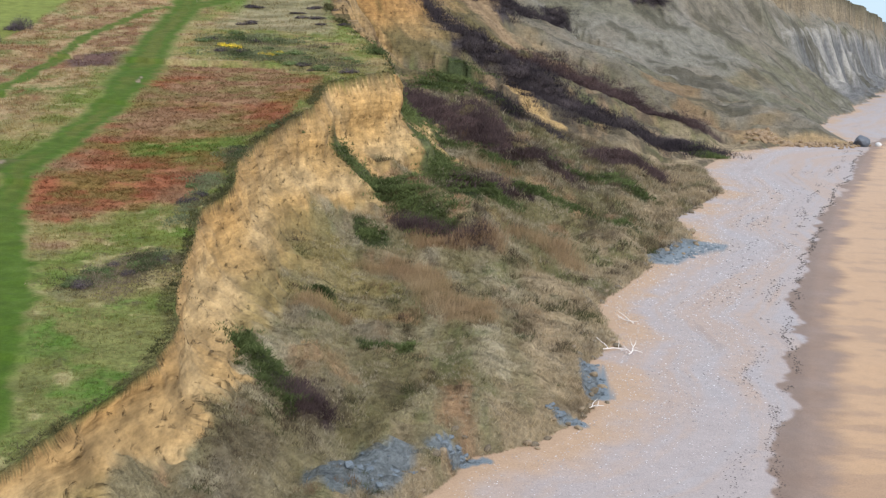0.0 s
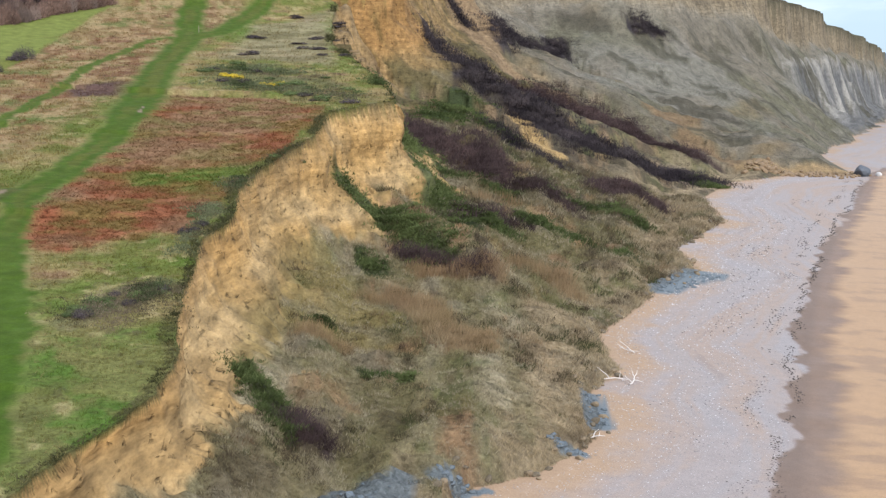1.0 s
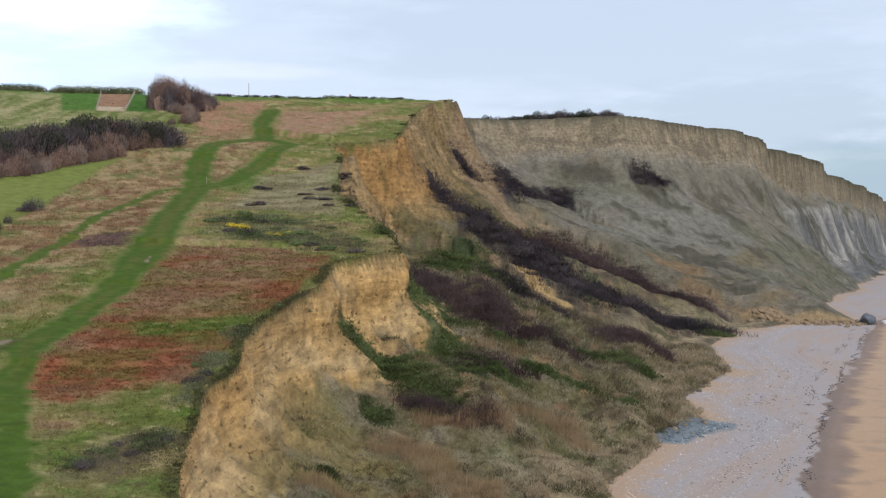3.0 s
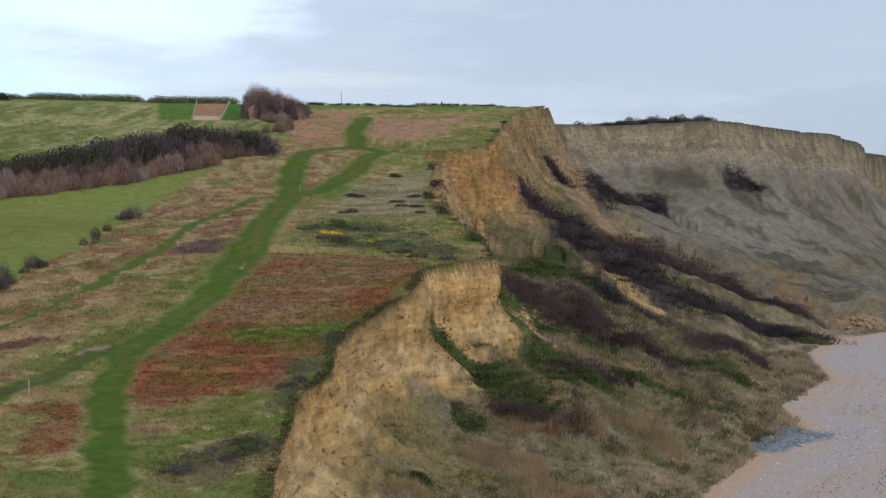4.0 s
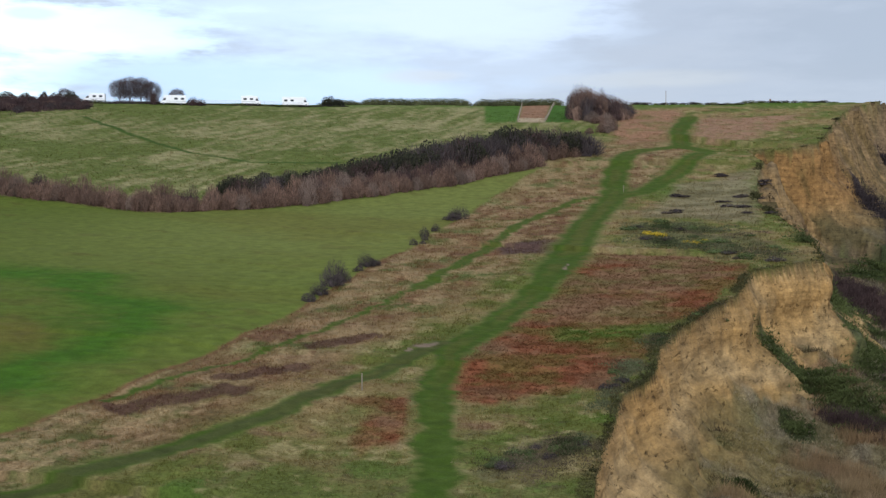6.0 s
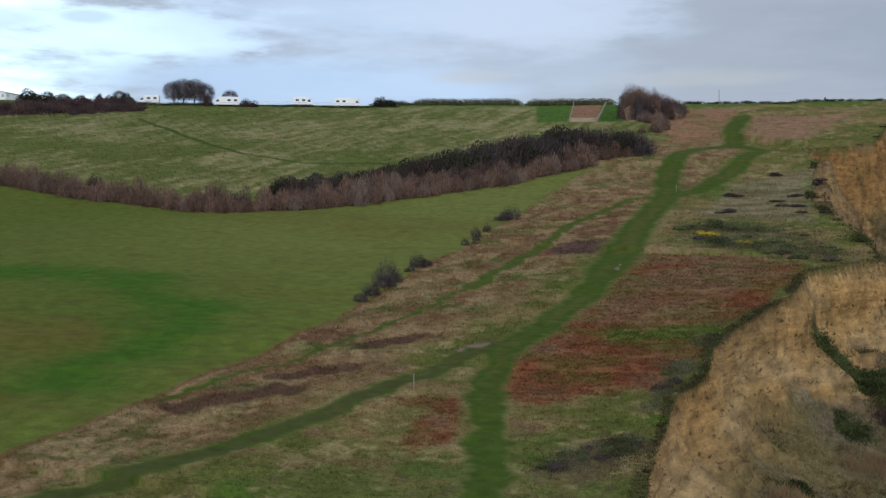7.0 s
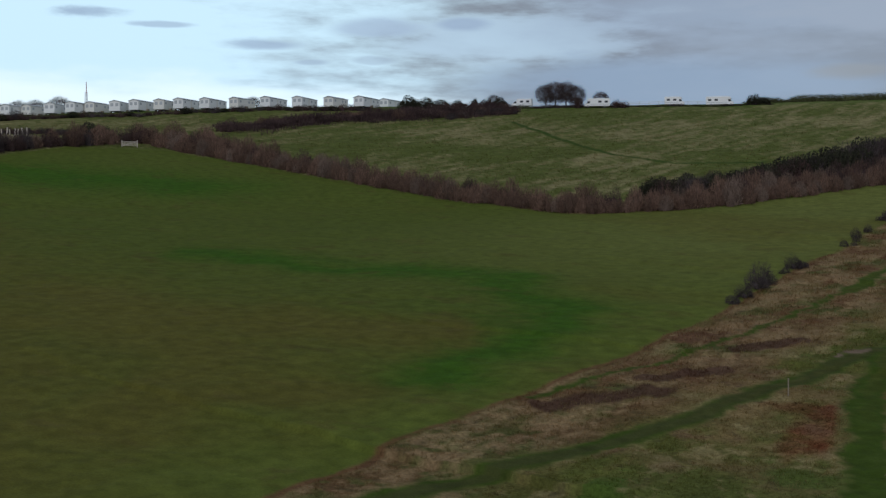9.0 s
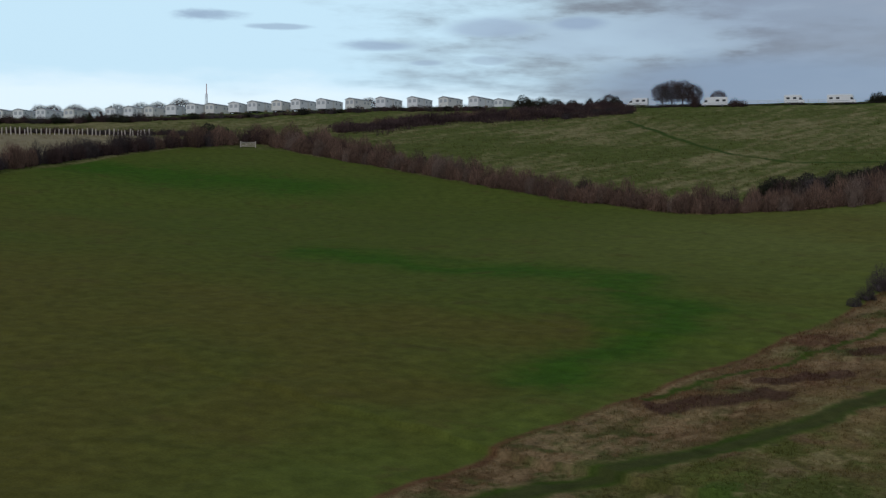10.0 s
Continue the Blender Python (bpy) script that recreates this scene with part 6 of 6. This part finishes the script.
def boulders():
    rng = random.Random(12)
    dark = new("boulder", rock_mesh("boulder", 1, MAT_ROCK, 3))
    tagged(dark, "large dark wet boulder at the toe of the landslip", "boulder")
    dark.matrix_basis = pose(110.5, 372.5, .9, 10, 5, 30) @ Matrix.Diagonal((2.6, 2.2, 1.9, 1))
    pale = new("boulder", rock_mesh("boulder", 2, MAT_PALEROCK, 2))
    tagged(pale, "pale stone boulder beside the landslip toe", "boulder")
    pale.matrix_basis = pose(115.5, 373.5, 0, 0, 0, 80) @ Matrix.Diagonal((1.3, 1.0, .8, 1))
    kinds = [rock_mesh("rubble_block", 20 + i, MAT_OCHREROCK, 2) for i in range(4)]
    n = 0
    while n < 170:
        u = rng.random()
        x, y = 78 + 34 * u + rng.uniform(-2, 2), 370.5 + 4 * u + rng.gauss(0, 2.6)
        s = rng.uniform(.2, .8) * (1.4 - .5 * u)
        ob = new("rubble_block", kinds[n % 4])
        tagged(ob, "ochre sandstone block in the landslip rubble", "rock", "landslip rubble")
        ob.matrix_basis = pose(x, y, ground_z(x, y) + s * .2, rng.uniform(0, 40), rng.uniform(0, 40), rng.uniform(0, 360)) @ Matrix.Diagonal((s * 1.2, s, s * .8, 1))
        n += 1
    clay = [rock_mesh("clay_block", 40 + i, plain("blue_grey_clay", (.095, .11, .118), .8, grain=5, vary=.5), 1) for i in range(3)]
    for x1, y1, x2, y2, half in SCRUB["clay"]:
        for i in range(int(22 + 16 * half)):
            u = rng.random()
            x, y = x1 + (x2 - x1) * u + rng.uniform(-half, half), y1 + (y2 - y1) * u + rng.uniform(-half, half) * .7
            s = rng.uniform(.08, .34) * (.8 + .25 * half)
            ob = new("clay_block", clay[i % 3])
            tagged(ob, "slumped block of blue-grey clay at the cliff foot", "clay", "clay at the cliff foot")
            ob.matrix_basis = pose(x, y, ground_z(x, y) - s * .05, rng.uniform(-35, 35), rng.uniform(-35, 35), rng.uniform(0, 360)) @ Matrix.Diagonal((s * 1.3, s * 1.0, s * .7, 1))


boulders()


def foot_clods():
    """Earth and turf that has broken away and lies along the cliff foot."""
    rng = random.Random(31)
    turf = plain("turf_and_earth", (.11, .082, .05), .95, grain=4, vary=.5)
    sandy = plain("sandy_clod", (.18, .13, .078), .95, grain=4, vary=.35)
    kinds = [rock_mesh("fallen_clod", 60 + i, turf if i < 3 else sandy, 2) for i in range(5)]
    for i, (x, y) in enumerate(along([(-4, 70)] + FOOT[4:16], 1.15, rng, .9)):
        if fbm(np.array([x / 6]), np.array([y / 6]), 221)[0] < .5:
            continue
        s = rng.uniform(.12, .36) * (.8 + y / 300)
        ob = new("fallen_clod", kinds[i % 5])
        tagged(ob, "fallen clod of turf and earth at the cliff foot" if i % 5 < 3 else "fallen sandy lump at the cliff foot", "clod", "clods along the cliff foot")
        x = x - rng.uniform(-.6, 1.4)
        ob.matrix_basis = pose(x, y, ground_z(x, y) + s * .15, rng.uniform(-30, 30), rng.uniform(-30, 30), rng.uniform(0, 360)) @ Matrix.Diagonal((s * 1.3, s, s * .75, 1))


foot_clods()


def driftwood(name, label, x, y, turn, size, seed):
    """A bleached branch with crooked forks."""
    rng = random.Random(seed)
    e = new(name)
    tagged(e, label, "driftwood", "driftwood on the shingle")
    def limb(p, heading, climb, long, w, name_):
        pts, q = [Vector(p)], Vector(p)
        for k in range(5):
            heading += rng.uniform(-.5, .5); climb += rng.uniform(-.3, .25)
            q = q + Vector((math.cos(heading), math.sin(heading), math.sin(climb))) * long / 5
            q.z = max(q.z, .02)
            pts.append(q.copy())
        def build(bm):
            for k in range(5):
                rod(bm, pts[k], pts[k + 1], w * (1 - k * .15))
        bm_part(name_, build, MAT_DRIFT, e)
        return pts
    stem = limb((0, 0, .1), 0, .1, size, .06, "stem")
    limb(stem[1], 1.3, .9, size * .55, .042, "branch")
    limb(stem[2], -.9, .2, size * .5, .04, "branch")
    limb(stem[3], .9, .7, size * .35, .03, "branch")
    e.matrix_basis = pose(x, y, ground_z(x, y) + .03, 0, 0, turn)


driftwood("driftwood_branch", "bleached forked driftwood branch on the shingle", 12.4, 112.6, 20, 2.2, 3)
driftwood("driftwood_branch", "bleached driftwood branch with crooked forks", 14.4, 111.2, 40, 1.8, 5)
driftwood("driftwood_branch", "small bent driftwood stick beside the clay", 9.4, 93.5, 10, 1.1, 8)
driftwood("driftwood_branch", "thin driftwood stick near the cliff foot", 16.5, 124.5, 110, 2.4, 11)


def strand():
    """Dry weed along the tide lines and stones on the shingle."""
    rng = np.random.default_rng(15)
    def chips(n, x, y, size, flat):
        z = landform(x, y)[0]
        c = np.stack([x, y, z + size * .2], 1)
        a = rng.uniform(0, 6.28, n)
        k = np.stack([np.cos(a), np.sin(a), 0 * a], 1) * size[:, None]
        l = np.stack([-np.sin(a), np.cos(a), 0 * a], 1) * size[:, None] * rng.uniform(.4, .9, (n, 1))
        up = np.array((0, 0, 1.0)) * size[:, None] * flat
        v = np.stack([c - k, c + l, c + k, c - l, c + up], 1).reshape(-1, 3)
        i = np.arange(n)[:, None] * 5
        f = np.concatenate([i + np.array(q) for q in ((0, 3, 4), (3, 2, 4), (2, 1, 4), (1, 0, 4))])
        return v, f
    n = 14000
    y = np.exp(rng.uniform(np.log(66), np.log(360), n))
    foot = np.interp(y, [p[1] for p in FOOT[3:20]], [p[0] for p in FOOT[3:20]])
    off = rng.uniform(1.0, 14, n)
    s = np.exp(rng.uniform(np.log(.02), np.log(.08), n)) * np.clip(y / 90, .8, 1.8)
    v, f = chips(n, foot + off, y, s, .6)
    me = mesh_of("beach_stones", v, f, leaf_material("beach_pebbles", (.17, .155, .145), (.55, .5, .47)))
    tagged(new("beach_stones", me), "scattered pale and grey stones on the shingle", "stones", kind="stuff")
    n = 3800
    y = np.exp(rng.uniform(np.log(66), np.log(365), n))
    pick = rng.choice(3, n, p=(.45, .3, .25))
    x = tide_x(y) + np.array((-.5, -2.6, -6.5))[pick] * (1 + .002 * y) + 2.4 * (fbm(y / 18, pick * 9.0, 301) - .5) + 1.8 * (fbm(y / 4, pick * 5.0, 303) - .5) + rng.normal(size=n) * np.array((.25, .5, 1.8))[pick]
    gap = fbm(y / 8, pick * 3.0 + 1, 307) > np.array((.38, .48, .5))[pick]
    x, y = x[gap], y[gap]
    n = len(x)
    s = rng.uniform(.03, .1, n) * np.clip(y / 90, .8, 2.3)
    v, f = chips(n, x, y, s, .4)
    tagged(new("seaweed", mesh_of("seaweed", v, f, MAT_WEED)), "dark dry seaweed scraps along the tide lines", "seaweed", kind="stuff")


strand()


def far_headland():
    """The hills across the bay; the blue of haze is put into their colour."""
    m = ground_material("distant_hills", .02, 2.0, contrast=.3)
    a = np.radians(np.linspace(15.5, 40, 60))
    h = 60 + 70 * fbm(np.linspace(0, 5, 60), np.zeros(60), 501) + 30 * np.linspace(0, 1, 60)
    rows = []
    for r, k in ((3300, 0), (3420, .6), (3600, 1.0), (3900, .8), (4300, 0)):
        rows.append(np.stack([r * np.sin(a), r * np.cos(a), h * k - 3], 1))
    v = np.concatenate(rows)
    n = len(a)
    f = [[j * n + i, j * n + i + 1, (j + 1) * n + i + 1, (j + 1) * n + i] for j in range(4) for i in range(n - 1)]
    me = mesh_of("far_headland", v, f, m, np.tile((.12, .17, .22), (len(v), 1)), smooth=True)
    tagged(new("far_headland", me), "hills of a far headland across the bay, coloured haze blue", "headland", kind="structure")


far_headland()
